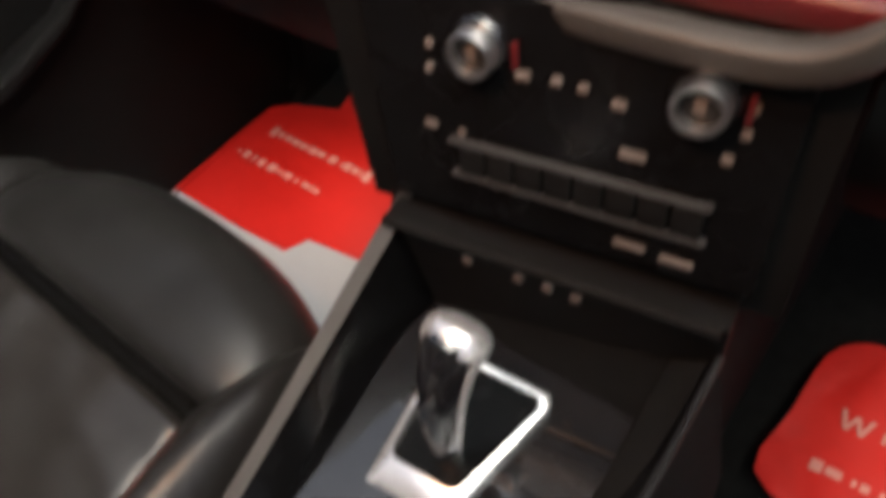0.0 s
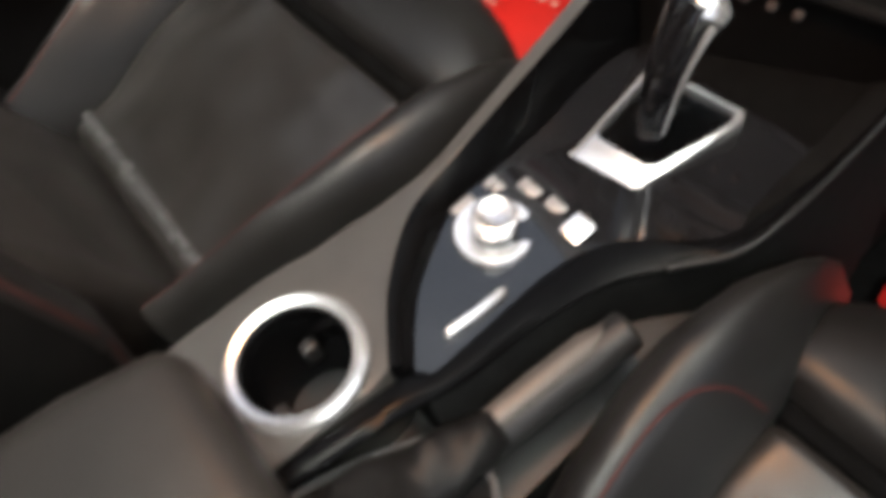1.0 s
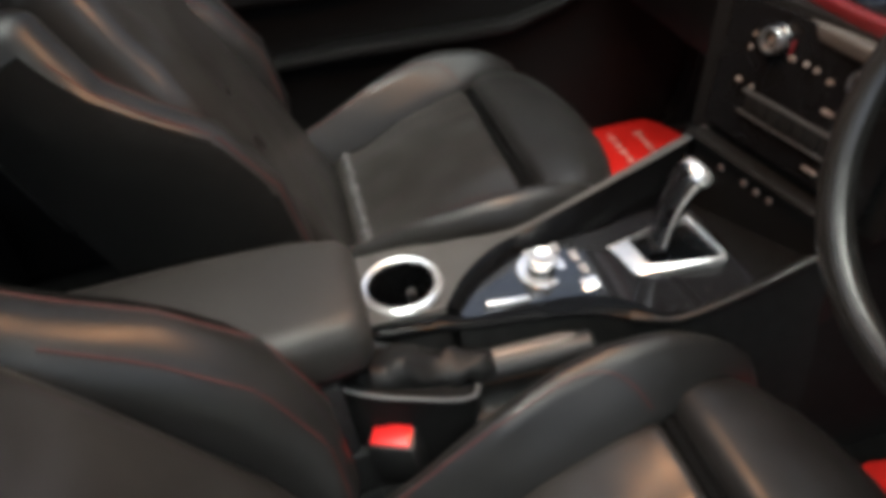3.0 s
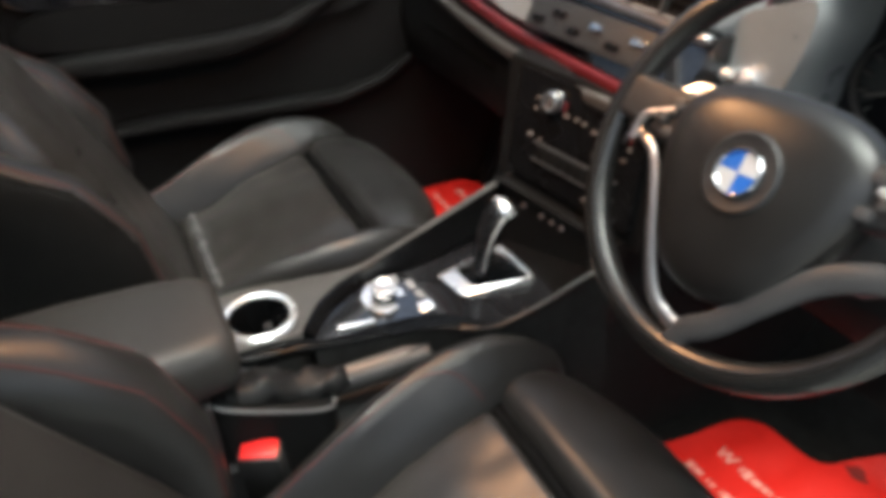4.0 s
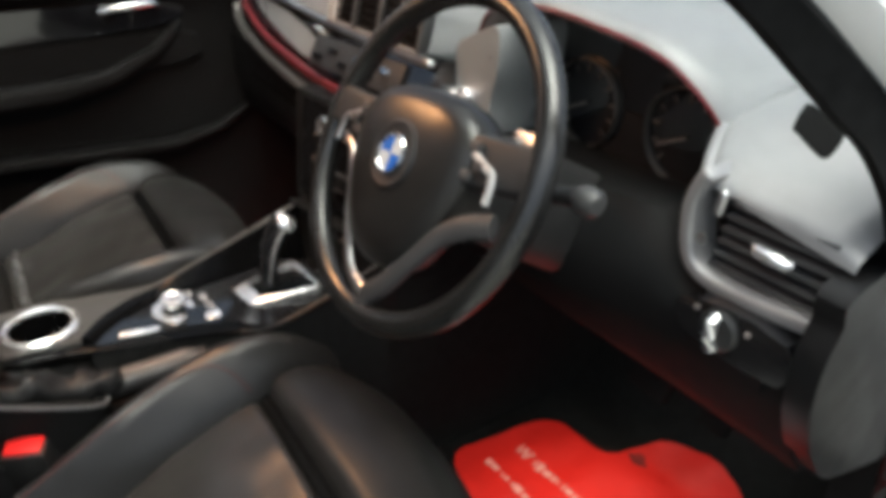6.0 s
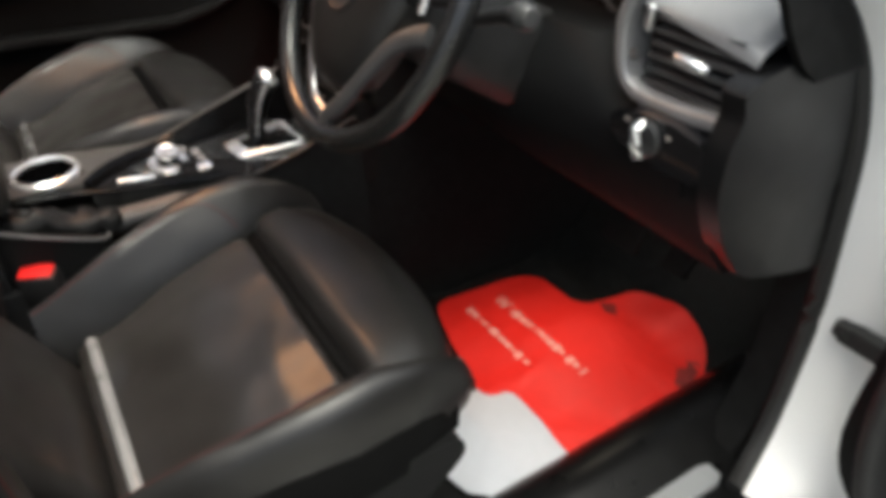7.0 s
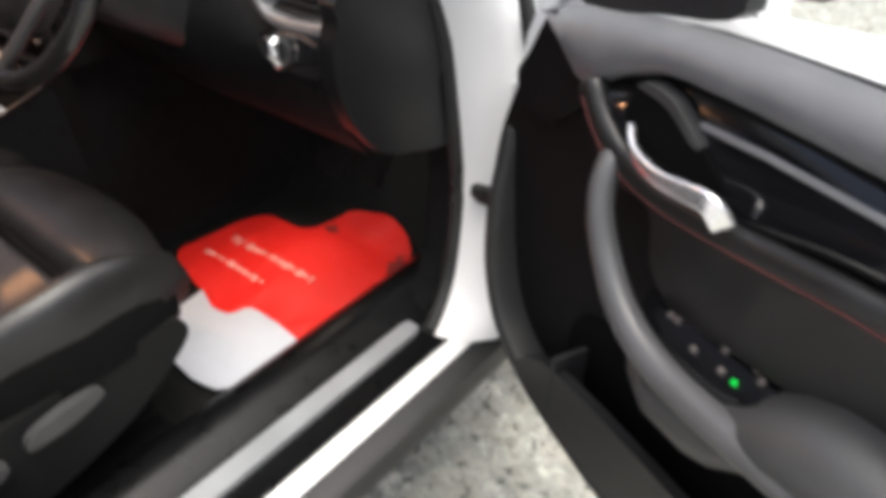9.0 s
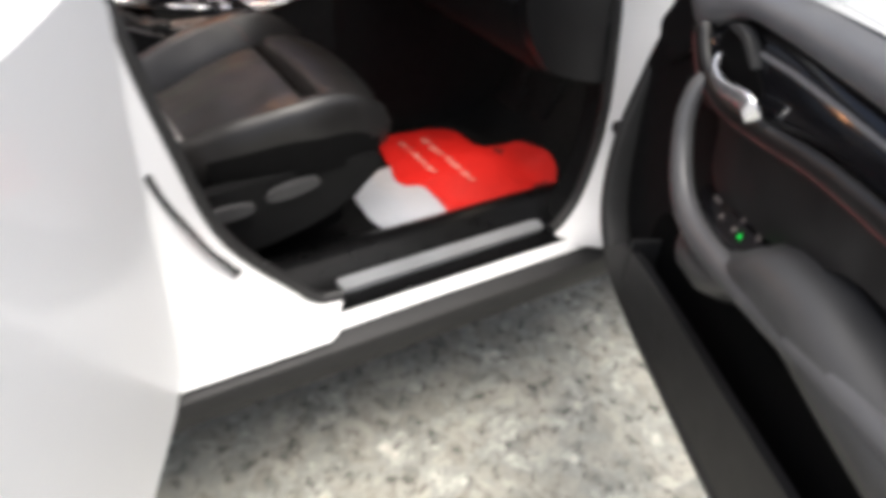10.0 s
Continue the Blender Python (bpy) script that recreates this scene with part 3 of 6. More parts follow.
def seat(x, out, label, roll, lift, rest, recline, rise, slim):
    """A sports seat round x; out: 1 where its door side points to +x; rest: half its back's width; rise: of the bolster fronts; slim: how far the back bolsters fall away at the top."""
    th = thing("front_seat", x, 0.2, 0.345 + lift, label, "car seat", "front seats")

    def P(a, y, z):
        return (x + a * out, y + 0.008, z + lift)

    def half(y):
        """Half the seat's width at y."""
        return float(np.interp(y, (-0.01, 0.06, 0.13, 0.20, 0.26, 0.33, 0.37, 0.412), (0.205, 0.226, 0.246, 0.262, 0.268, 0.262, 0.250, 0.232)))

    b = B()
    ys = (0.045, 0.10, 0.18, 0.25, 0.288)
    pad(b, [(P(0, y, float(np.interp(y, ys, (0.566, 0.578, 0.605, 0.626, 0.634)))), float(np.interp(y, ys, (0.335, 0.345, 0.365, 0.372, 0.374))), float(np.interp(y, ys, (0.10, 0.10, 0.11, 0.11, 0.11)))) for y in np.linspace(0.045, 0.288, 15)], 0.02, 0.012)
    bmesh.ops.subdivide_edges(b, edges=[q for q in b.edges if q.calc_length() > 0.15], cuts=14, use_grid_fill=True)
    for v in b.verts:  # soft dents and creases of the sat-on leather
        v.co.z += 0.0045 * noise.noise(Vector((v.co.x * 11, v.co.y * 8, 3.0 + x))) + 0.0016 * noise.noise(Vector((v.co.x * 34, v.co.y * 20, 1.0)))
    part("cushion", b, LEATHER_C, th, "perforated dark leather cushion panel")
    b = B()  # thigh support, wrapped over the front
    arc = []
    for a in np.linspace(-0.216, 0.216, 15):
        e = abs(a) / 0.252
        yf = 0.462 - 0.075 * e ** 2.6
        zt = 0.700 + 0.004 * (1 - e * e) - 0.022 * max(0, e - 0.72) / 0.28
        arc.append([Vector(P(a, y, z)) for y, z in ((0.309, zt - 0.10), (0.309, zt - 0.020), (0.313, zt - 0.008), (0.322, zt + 0.001), (0.336, zt + 0.004), (yf - 0.06, zt + 0.003), (yf - 0.028, zt - 0.008), (yf - 0.008, zt - 0.03), (yf, zt - 0.062), (yf - 0.012, zt - 0.11), (yf - 0.05, zt - 0.145), (0.32, zt - 0.15))])
    ends = []
    for ring, sg in ((arc[0], -1), (arc[-1], 1)):
        c = sum(ring, Vector()) / len(ring)
        ends.append([v + (c - v) * 0.22 + Vector((sg * out * 0.014, 0, 0)) for v in ring])
    loft(b, [ends[0], *arc, ends[1]])
    part("thigh_support", b, LEATHER, th, sharp=60)
    for s in (-1, 1):
        b = B()
        rings = []
        for y in (-0.01, 0.02, 0.06, 0.11, 0.16, 0.21, 0.26, 0.30, 0.33, 0.355, 0.375, 0.392, 0.404, 0.412):
            zt = float(np.interp(y, (0.0, 0.06, 0.114, 0.2, 0.26, 0.302, 0.345, 0.37, 0.392, 0.404, 0.412), (0.672, 0.694, 0.714, 0.739, 0.744, 0.739, 0.729, 0.716, 0.699, 0.684, 0.660))) + rise * float(np.interp(y, (0.22, 0.31, 0.38, 0.412), (0.0, 1.0, 1.0, 0.6)))
            zc = float(np.interp(y, (0.0, 0.045, 0.1, 0.18, 0.25, 0.3, 0.345, 0.38, 0.412), (0.605, 0.614, 0.628, 0.660, 0.682, 0.692, 0.696, 0.688, 0.645)))
            g = min(1.0, max(0.0, (y - 0.33) / 0.082)) ** 2
            ai = float(np.interp(y, (0.0, 0.10, 0.25, 0.30, 0.37), (0.150, 0.160, 0.178, 0.182, 0.205)))
            ao = half(y)
            zb = 0.585 + 0.03 * g
            rings.append([Vector(P(s * a, y + 1.4 * rise * g, z)) for a, z in ((ai, zb), (ai, zc - 0.02), (ai + 0.003, zc + 0.004), (ai + 0.26 * (ao - ai), zc + 0.42 * (zt - zc)), (ai + 0.46 * (ao - ai), zc + 0.80 * (zt - zc)), (ai + 0.63 * (ao - ai), zt), (ai + 0.79 * (ao - ai), zt - 0.003), (ai + 0.92 * (ao - ai), zt - 0.017), (ao, zt - 0.05 + 0.02 * g), (ao + 0.001, zb + 0.05), (ao - 0.012, zb))])
        loft(b, rings)
        skin = BVHTree.FromBMesh(b)
        bo = part("cushion_bolster", b, LEATHER, th, sharp=60)
        b = B()
        row = [(P(s * a, 0, 0)[0], y) for a, y in smooth2([(0.182, 0.0), (0.196, 0.06), (0.212, 0.14), (0.224, 0.21), (0.222, 0.25), (0.208, 0.278), (0.188, 0.292)], 4, False)]
        tube(b, [skin.ray_cast(Vector((px, py, 1.0)), Vector((0, 0, -1)))[0] + Vector((0, 0, 0.0005)) for px, py in row], 0.0011, 5)
        part("red_stitching", b, STITCH, bo, "red stitched seam")
        b = B()  # cloth flank
        flank = []
        for y in np.linspace(0.06, 0.40, 12):
            g = min(1.0, max(0.0, (y - 0.33) / 0.082)) ** 2
            ao = half(y)
            zt = float(np.interp(y, (0.06, 0.2, 0.33, 0.40), (0.648, 0.676, 0.676, 0.642)))
            flank.append([Vector(P(s * a, y, z)) for a, z in ((ao - 0.015, 0.60), (ao + 0.003, 0.604), (ao + 0.0045, zt - 0.02), (ao + 0.002, zt), (ao - 0.012, zt - 0.004))])
        loft(b, flank)
        part("bolster_flank", b, SIDECLOTH, bo, "black cloth flank", sharp=60)
    # black bead paints the shade of the sunken cross seam
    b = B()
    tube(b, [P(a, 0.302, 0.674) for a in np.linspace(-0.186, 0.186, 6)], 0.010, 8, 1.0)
    part("cross_seam", b, SEAM, th, "sunken seam, its shade put in as black")
    b = B()
    pad(b, [(P(a, 0.048, 0.610), 0.016, 0.030) for a in np.linspace(-0.150, 0.158, 6)], 0.007, 0.006, across=(0, 1, 0))
    part("rear_roll", b, roll, th, "satin roll where cushion meets backrest, light put in as paler colour" if roll is SATIN_LIT else "satin roll where cushion meets backrest")
    # backrest
    up = math.sqrt(1 - recline * recline)
    lean, face = Vector((0, -recline, up)), Vector((0, up, recline))
    rw = rest / 0.218

    def Q(a, s, f):
        v = Vector((x + a * out, 0.040, 0.60 + lift)) + lean * s + face * f
        return (v.x, v.y, v.z)

    b = B()
    pad(b, [(Q(0, 0.0, -0.055), 0.32 * rw, 0.10), (Q(0, 0.10, -0.06), 0.325 * rw, 0.10), (Q(0, 0.25, -0.075), 0.35 * rw, 0.10), (Q(0, 0.42, -0.095), 0.33 * rw, 0.10), (Q(0, 0.54, -0.105), 0.30 * rw, 0.09)], 0.03, 0.03)
    part("backrest", b, LEATHER_C, th, "perforated dark leather backrest panel")
    for s in (-1, 1):
        b = B()
        cx = s * rest
        pad(b, [(Q(cx * 0.98, -0.02, -0.135), 0.08, 0.16), (Q(cx, 0.08, -0.145), 0.086, 0.19), (Q(cx, 0.17, -0.108 - 0.005 * slim), 0.09, 0.21), (Q(cx, 0.25, -0.078 - 0.021 * slim), 0.092, 0.215), (Q(cx * 1.01, 0.31, -0.072 - 0.040 * slim), 0.092, 0.21), (Q(cx, 0.37, -0.092 - 0.052 * slim), 0.09, 0.19), (Q(cx * 0.97, 0.45, -0.130 - 0.030 * slim), 0.088, 0.15), (Q(cx * 0.9, 0.53, -0.145), 0.085, 0.10)], 0.042, 0.03, 5)
        skin = BVHTree.FromBMesh(b)
        bo = part("backrest_bolster", b, LEATHER, th, sharp=60)
        b = B()
        line = []
        for k in np.linspace(0.02, 0.50, 22):
            wide = rest + 0.017 + 0.006 * math.sin(math.pi * k / 0.5)
            hit = skin.ray_cast(Vector(Q(s * wide, k, 0.4)), -face)[0]
            if hit:
                line.append(hit + face * 0.0008)
        tube(b, line, 0.0011, 5)
        part("red_stitching", b, STITCH, bo, "red stitched seam")
        b = B()
        line = []
        for k in np.linspace(0.05, 0.46, 20):
            hit = skin.ray_cast(Vector(Q(s * (rest - 0.029), k, 0.4)), -face)[0]
            if hit:
                line.append(hit + face * 0.0006)
        tube(b, line, 0.0011, 5)
        part("red_stitching", b, STITCH, bo, "red stitched seam")
        b = B()
        rings = []
        for k in np.linspace(0.0, 0.52, 16):
            wide = rest + 0.025 + 0.006 * math.sin(math.pi * k / 0.5)
            hit = skin.ray_cast(Vector(Q(s * wide, k, 0.4)), -face)[0]
            f1 = (hit - Vector(Q(s * wide, k, 0.0))).dot(face) if hit else -0.12
            rings.append([Vector(Q(s * (wide + e), k, f)) for e, f in ((-0.02, f1 - 0.014), (0.0, f1 + 0.001), (0.017, f1 - 0.010), (0.0255, f1 - 0.035), (0.028, min(f1 - 0.05, -0.12)), (0.016, -0.21), (-0.03, -0.20))])
        loft(b, rings)
        part("bolster_side", b, SIDECLOTH, bo, "black cloth side panel", sharp=60)
    b = B()
    pad(b, [(Q(0, 0.62, -0.07), 0.22, 0.09), (Q(0, 0.70, -0.055), 0.25, 0.10), (Q(0, 0.77, -0.06), 0.22, 0.09)], 0.035, 0.03)
    part("headrest", b, LEATHER, th)
    for s in (-1, 1):
        b = B()
        tube(b, [Q(s * 0.06, 0.54, -0.08), Q(s * 0.06, 0.66, -0.07)], 0.006, 8)
        part("headrest_post", b, CHROME, th, "chrome headrest post")
    b = B()  # back shell
    pad(b, [(Q(0, 0.0, -0.17), 0.42 * rw, 0.06), (Q(0, 0.25, -0.18), 0.47 * rw, 0.06), (Q(0, 0.50, -0.17), 0.40 * rw, 0.05)], 0.03, 0.02)
    part("back_shell", b, PLASTIC, th, "black plastic seat back shell")
    # lower side shields, levers and runners
    for s in (-1, 1):
        b = B()
        prism(b, smooth2([(-0.06, 0.46), (-0.08, 0.58), (0.0, 0.598), (0.14, 0.611), (0.26, 0.621), (0.37, 0.620), (0.398, 0.606), (0.385, 0.57), (0.28, 0.50), (0.12, 0.46)], 4), x + out * s * 0.238, x + out * s * 0.266, SIDE, off=0.007)
        sh = part("side_shield", b, SHIELD, th, "black plastic seat side shield")
        if s == 1:
            b = B()
            prism(b, smooth2([(0.160, 0.572), (0.168, 0.590), (0.21, 0.600), (0.254, 0.600), (0.258, 0.586), (0.21, 0.572)], 4), x + out * 0.264, x + out * 0.282, SIDE, off=0.005)
            part("height_lever", b, PLASTIC_G, sh, "grey seat height lever")
            b = B()
            prism(b, smooth2([(0.048, 0.556), (0.052, 0.573), (0.09, 0.578), (0.130, 0.572), (0.124, 0.556), (0.08, 0.550)], 4), x + out * 0.264, x + out * 0.280, SIDE, off=0.005)
            part("recline_lever", b, PLASTIC_G, sh, "grey seat recline lever")
        b = B()
        box(b, (x + s * 0.19, 0.08, 0.365), (0.045, 0.56, 0.035), 0.006)
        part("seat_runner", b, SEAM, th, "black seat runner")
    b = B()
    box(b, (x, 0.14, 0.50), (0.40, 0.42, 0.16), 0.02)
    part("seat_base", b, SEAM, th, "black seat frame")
    return th


seat(0.405, 1, "black leather sports seat with red stitching beside the open door", SATIN_LIT, 0.0, 0.192, 0.365, 0.012, 0.2)
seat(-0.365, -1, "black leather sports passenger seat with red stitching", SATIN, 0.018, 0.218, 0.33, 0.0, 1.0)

# ---- centre console ----
con = thing("centre_console", 0, 0.2, 0.345, "grey and gloss black centre console between the seats", "car console")


def top_z(a, b):
    """Height of the console deck, which falls from the armrest to the selector."""
    return 0.756 - 0.18 * max(0.0, min(b, 0.26) - 0.08)


def rail_z(a, b):
    """Height of the rail that climbs beside the selector to the dashboard."""
    return top_z(a, b) + 0.29 * max(0.0, b - 0.23)


bm = B()
prism(bm, [(-0.115, -0.40), (0.150, -0.40), (0.150, -0.06), (0.140, 0.24), (0.135, 0.54), (-0.105, 0.54), (-0.085, 0.30), (-0.080, 0.0)], 0.34, 0.66, off=0.008)
part("console_base", bm, PLASTIC, con, "black plastic console side")
left = [(-0.072, -0.02), (-0.077, 0.06), (-0.079, 0.14), (-0.088, 0.24), (-0.091, 0.31), (-0.098, 0.40), (-0.108, 0.525)]
outer = [(0.049, 0.0), (0.049, 0.06), (0.043, 0.118), (-0.006, 0.152), (-0.048, 0.196), (-0.068, 0.228), (-0.075, 0.268), (-0.078, 0.32), (-0.083, 0.40), (-0.092, 0.525)]
deck = [(0.0, -0.03), (0.044, -0.022)] + smooth2(outer, 3, False) + smooth2(left[::-1], 3, False) + [(-0.066, -0.028)]
CUP = (-0.002, 0.074)
bm = B()
prism(bm, deck, 0.64, rail_z, hole=circle(*CUP, 0.0385))
bevel(bm, 0.003, 2, 50)
part("console_deck", bm, CONSOLE, con, "warm grey satin console panel")
CM = Matrix.Translation((*CUP, 0.0105))
bm = B()
turned(bm, [(0.0385, 0.62), (0.040, 0.735), (0.0480, 0.739), (0.0485, 0.745), (0.046, 0.749), (0.041, 0.7495), (0.0375, 0.746), (0.0365, 0.735), (0.0360, 0.635), (0.0001, 0.632), (0.0001, 0.62)], CM, 44, True)
cup = part("cup_holder", bm, LIP, con, "deep black cup holder")
bm = B()
turned(bm, [(0.0395, 0.744), (0.0410, 0.7500), (0.0465, 0.7520), (0.0505, 0.749), (0.0520, 0.743), (0.0395, 0.741)], CM @ Matrix.Translation((0, 0, 0.0012)), 48, True)
part("cup_ring", bm, BRIGHT, cup, "satin silver cup holder ring")
for a in (0.6, 2.7, 4.8):
    bm = B()
    box(bm, (CUP[0] + 0.031 * math.cos(a), CUP[1] + 0.031 * math.sin(a), 0.71), (0.012, 0.012, 0.02), 0.003)
    part("cup_grip", bm, PLASTIC, cup)

# gloss black trim with raised lip round the selector
inner = [(0.050, 0.132), (0.003, 0.170), (-0.034, 0.220), (-0.053, 0.255), (-0.057, 0.30), (-0.062, 0.36), (-0.072, 0.42), (-0.082, 0.51)]
rightin = [(0.117, 0.52), (0.123, 0.45), (0.119, 0.374), (0.092, 0.340), (0.066, 0.312), (0.050, 0.265), (0.056, 0.195), (0.062, 0.140)]
rightout = [(0.146, 0.53), (0.146, 0.44), (0.138, 0.365), (0.114, 0.330), (0.086, 0.280), (0.078, 0.215), (0.078, 0.15), (0.072, 0.10), (0.068, 0.05), (0.062, 0.0)]
bm = B()
floor_out = smooth2(inner, 3, False) + smooth2(rightin, 3, False)
prism(bm, floor_out, 0.66, lambda a, b: top_z(a, b) - 0.009 - 0.03 * max(0, b - 0.47) / 0.05, off=0.002)
part("selector_panel", bm, GLOSS_B, con, "glossy smoke black selector panel")


def lip_rings(o3, i3, rows):
    out = []
    for i, p in enumerate(o3):
        q = i3[min(len(i3) - 1, round(i * (len(i3) - 1) / (len(o3) - 1)))]
        out.append(rows(p, q))
    return out


o3 = curve_through([(a, b, rail_z(a, b) + 0.002) for a, b in outer[2:]], 4)
i3 = curve_through([(a, b, top_z(a, b) - 0.007) for a, b in inner], 4)
bm = B()
loft(bm, lip_rings(o3, i3, lambda p, q: [p - Vector((0, 0, 0.04)), p, p.lerp(q, 0.25) + Vector((0, 0, 0.003)), p.lerp(q, 0.6) + Vector((0, 0, 0.002)), q, q - Vector((0, 0, 0.03))]))
part("trim_lip", bm, LIP, con, "gloss black raised trim lip", sharp=60)
ro = curve_through([(a, b, top_z(a, b) - 0.004 + 0.32 * max(0, b - 0.33)) for a, b in rightout], 4)
ri = curve_through([(a, b, top_z(a, b) - 0.004) for a, b in [*rightin, (0.052, 0.118), (0.050, 0.05), (0.049, 0.0)]], 4)
bm = B()
loft(bm, lip_rings(ro, ri, lambda p, q: [p - Vector((0.004, 0, 0.012)), p - Vector((-0.001, 0, 0.004)), p, p.lerp(q, 0.4) + Vector((0, 0, 0.003)), q, q - Vector((0, 0, 0.03))]))
part("trim_lip", bm, LIP, con, "gloss black raised trim lip", sharp=60)
bm = B()
loft(bm, [[p + Vector(d) for d in ((0.0008, 0, -0.005), (0.010, 0, -0.06), (0.026, 0, -0.18), (0.030, 0, -0.34), (-0.06, 0, -0.34), (-0.03, 0, -0.03))] for p in ro if p.y > 0.12])
part("side_panel", bm, CARPET, con, "black plastic console flank", sharp=60)
bm = B()
tube(bm, [p + Vector((0.001, 0, 0.002)) for p in ro[: len(ro) * 2 // 5]], 0.003, 8)
part("side_rail", bm, ENDSKIN, con, "dull grey console side rail")

# rotary controller
K = Matrix.Translation((-0.007, 0.252, 0.717)) @ Euler((radians(-4), radians(4), 0)).to_matrix().to_4x4()
bm = B()
turned(bm, [(0.0, -0.005), (0.034, -0.004), (0.034, 0.002), (0.031, 0.006), (0.025, 0.006), (0.0, 0.004)], K, 36)
rot = part("rotary_controller", bm, BRIGHT, con, "bright chrome rotary controller")
bm = B()
turned(bm, [(0.0, 0.004), (0.0185, 0.004), (0.0175, 0.018), (0.0, 0.02)], K, 32)
part("knob_body", bm, GLOSS, rot, "gloss black knob side")
bm = B()
turned(bm, [(0.0185, 0.018), (0.0195, 0.021), (0.0185, 0.026), (0.015, 0.027), (0.013, 0.0255), (0.0, 0.025)], K, 32)
part("knob_cap", bm, BRIGHT, rot, "satin silver knob cap")
for a, y, w, d in ((-0.044, 0.252, 0.012, 0.022), (-0.041, 0.283, 0.018, 0.013), (-0.018, 0.301, 0.022, 0.012), (0.010, 0.303, 0.020, 0.012), (0.036, 0.300, 0.020, 0.022)):
    bm = B()
    box(bm, (0, 0, 0), (w, d, 0.008), 0.0025, Matrix.Translation((a, y, 0.7165)) @ Euler((radians(4), radians(8), 0)).to_matrix().to_4x4())
    part("menu_button", bm, BRIGHT if a > 0.03 else SILVER_D, con, "silver menu button")
bm = B()
pad(bm, [((0.043, 0.168, 0.7345), 0.008, 0.008, 14), ((0.043, 0.192, 0.7300), 0.009, 0.008, 14), ((0.041, 0.218, 0.7252), 0.008, 0.008, 14)], 0.003, 0.004)
part("menu_bar", bm, BRIGHT, con, "bright silver key bar")

# selector gate and lever
bm = B()
gate = [(-0.016, 0.345), (0.036, 0.356), (0.044, 0.363), (0.059, 0.463), (0.054, 0.473), (-0.030, 0.466), (-0.036, 0.457), (-0.023, 0.351)]
hole = [(-0.012, 0.372), (0.034, 0.376), (0.040, 0.382), (0.0525, 0.459), (0.048, 0.467), (-0.025, 0.460), (-0.030, 0.452), (-0.0175, 0.378)]
prism(bm, gate, 0.700, lambda a, b: 0.7265 - 0.52 * max(0.0, 0.374 - b) - 0.05 * a, hole=hole)
bevel(bm, 0.0025, 2, 50)
gt = part("selector_gate", bm, BRIGHT, con, "polished silver selector surround")
bm = B()
prism(bm, hole, 0.70, 0.716)
part("gate_boot", bm, LIP, gt, "gloss black selector base")
lev = curve_through([(0.019, 0.398, 0.714), (0.019, 0.400, 0.740), (0.019, 0.405, 0.770), (0.019, 0.414, 0.800), (0.019, 0.427, 0.823), (0.019, 0.434, 0.830)], 4)
tip = (lev[-1] - lev[-2]).normalized()
lev += [lev[-1] + tip * 0.005, lev[-1] + tip * 0.009, lev[-1] + tip * 0.011]
bm = B()
n = len(lev)
tube(bm, lev, [0.010 + 0.0105 * (i / (n - 4)) ** 0.8 if i < n - 3 else (0.0185, 0.013, 0.005)[i - n + 3] for i in range(n)], 14, 1.1, up=(0, 1, 0))
lv = part("gear_selector", bm, GLOSS, con, "gloss black gear selector with chrome cap")
m = n * 18 // 25
bm = B()
tube(bm, [p + Vector((0, 0.003, 0.003)) for p in lev[m:]], [0.0235 if i < n - m - 3 else (0.0215, 0.0165, 0.007)[i - n + m + 3] for i in range(n - m)], 16, 0.85, up=(0, 1, 0))
cap = part("selector_cap", bm, BRIGHT, lv, "bright chrome selector cap")
bm = B()
box(bm, lev[-2] + Vector((0, -0.0135, 0.0065)), (0.016, 0.007, 0.004), 0.0015)
part("selector_mark", bm, SEAM, cap, "dark mark on the cap")
for s in (-1, 1):
    bm = B()
    tube(bm, [p + Vector((s * (0.0115 + 0.00042 * i), -0.002, 0.001)) for i, p in enumerate(lev[4:-5])], [0.0022 + 0.0002 * i for i in range(len(lev) - 9)], 8)
    part("selector_edge", bm, BRIGHT, lv, "chrome selector edge")

# tray ahead of the selector with a row of switches
STACK = Matrix.Translation((0.02, 0.530, 0.82)) @ Matrix.Rotation(radians(8.5), 4, "Z")


def on_stack(x, z, out=0.0):
    """A place on the face of the centre stack, which is turned to the driver."""
    return STACK @ Vector((x - 0.02, 0.145 * (z - 0.82) - out, z - 0.82))


bm = B()
prism(bm, [(-0.124, -0.014), (0.126, -0.014), (0.126, 0.02), (-0.124, 0.02)], -0.16, -0.012, STACK, off=0.004)
tr = part("tray_wall", bm, CARD, con, "black tray wall")
for x in (-0.036, 0.005, 0.027, 0.048):
    bm = B()
    box(bm, (0, 0, 0), (0.007, 0.005, 0.007), 0.001, Matrix.Translation(on_stack(x, 0.789, 0.011)))
    part("tray_switch", bm, AMBER, tr, "pale switch symbol")
bm = B()
tube(bm, [on_stack(x, 0.812, 0.018) for x in (-0.100, 0.02, 0.142)], 0.005, 8)
part("tray_edge", bm, CARD, con, "dull grey tray edge")

# handbrake, its gaiter and frame


def frame_z(a, b):
    return 0.756 - 0.42 * max(0.0, b + 0.01)


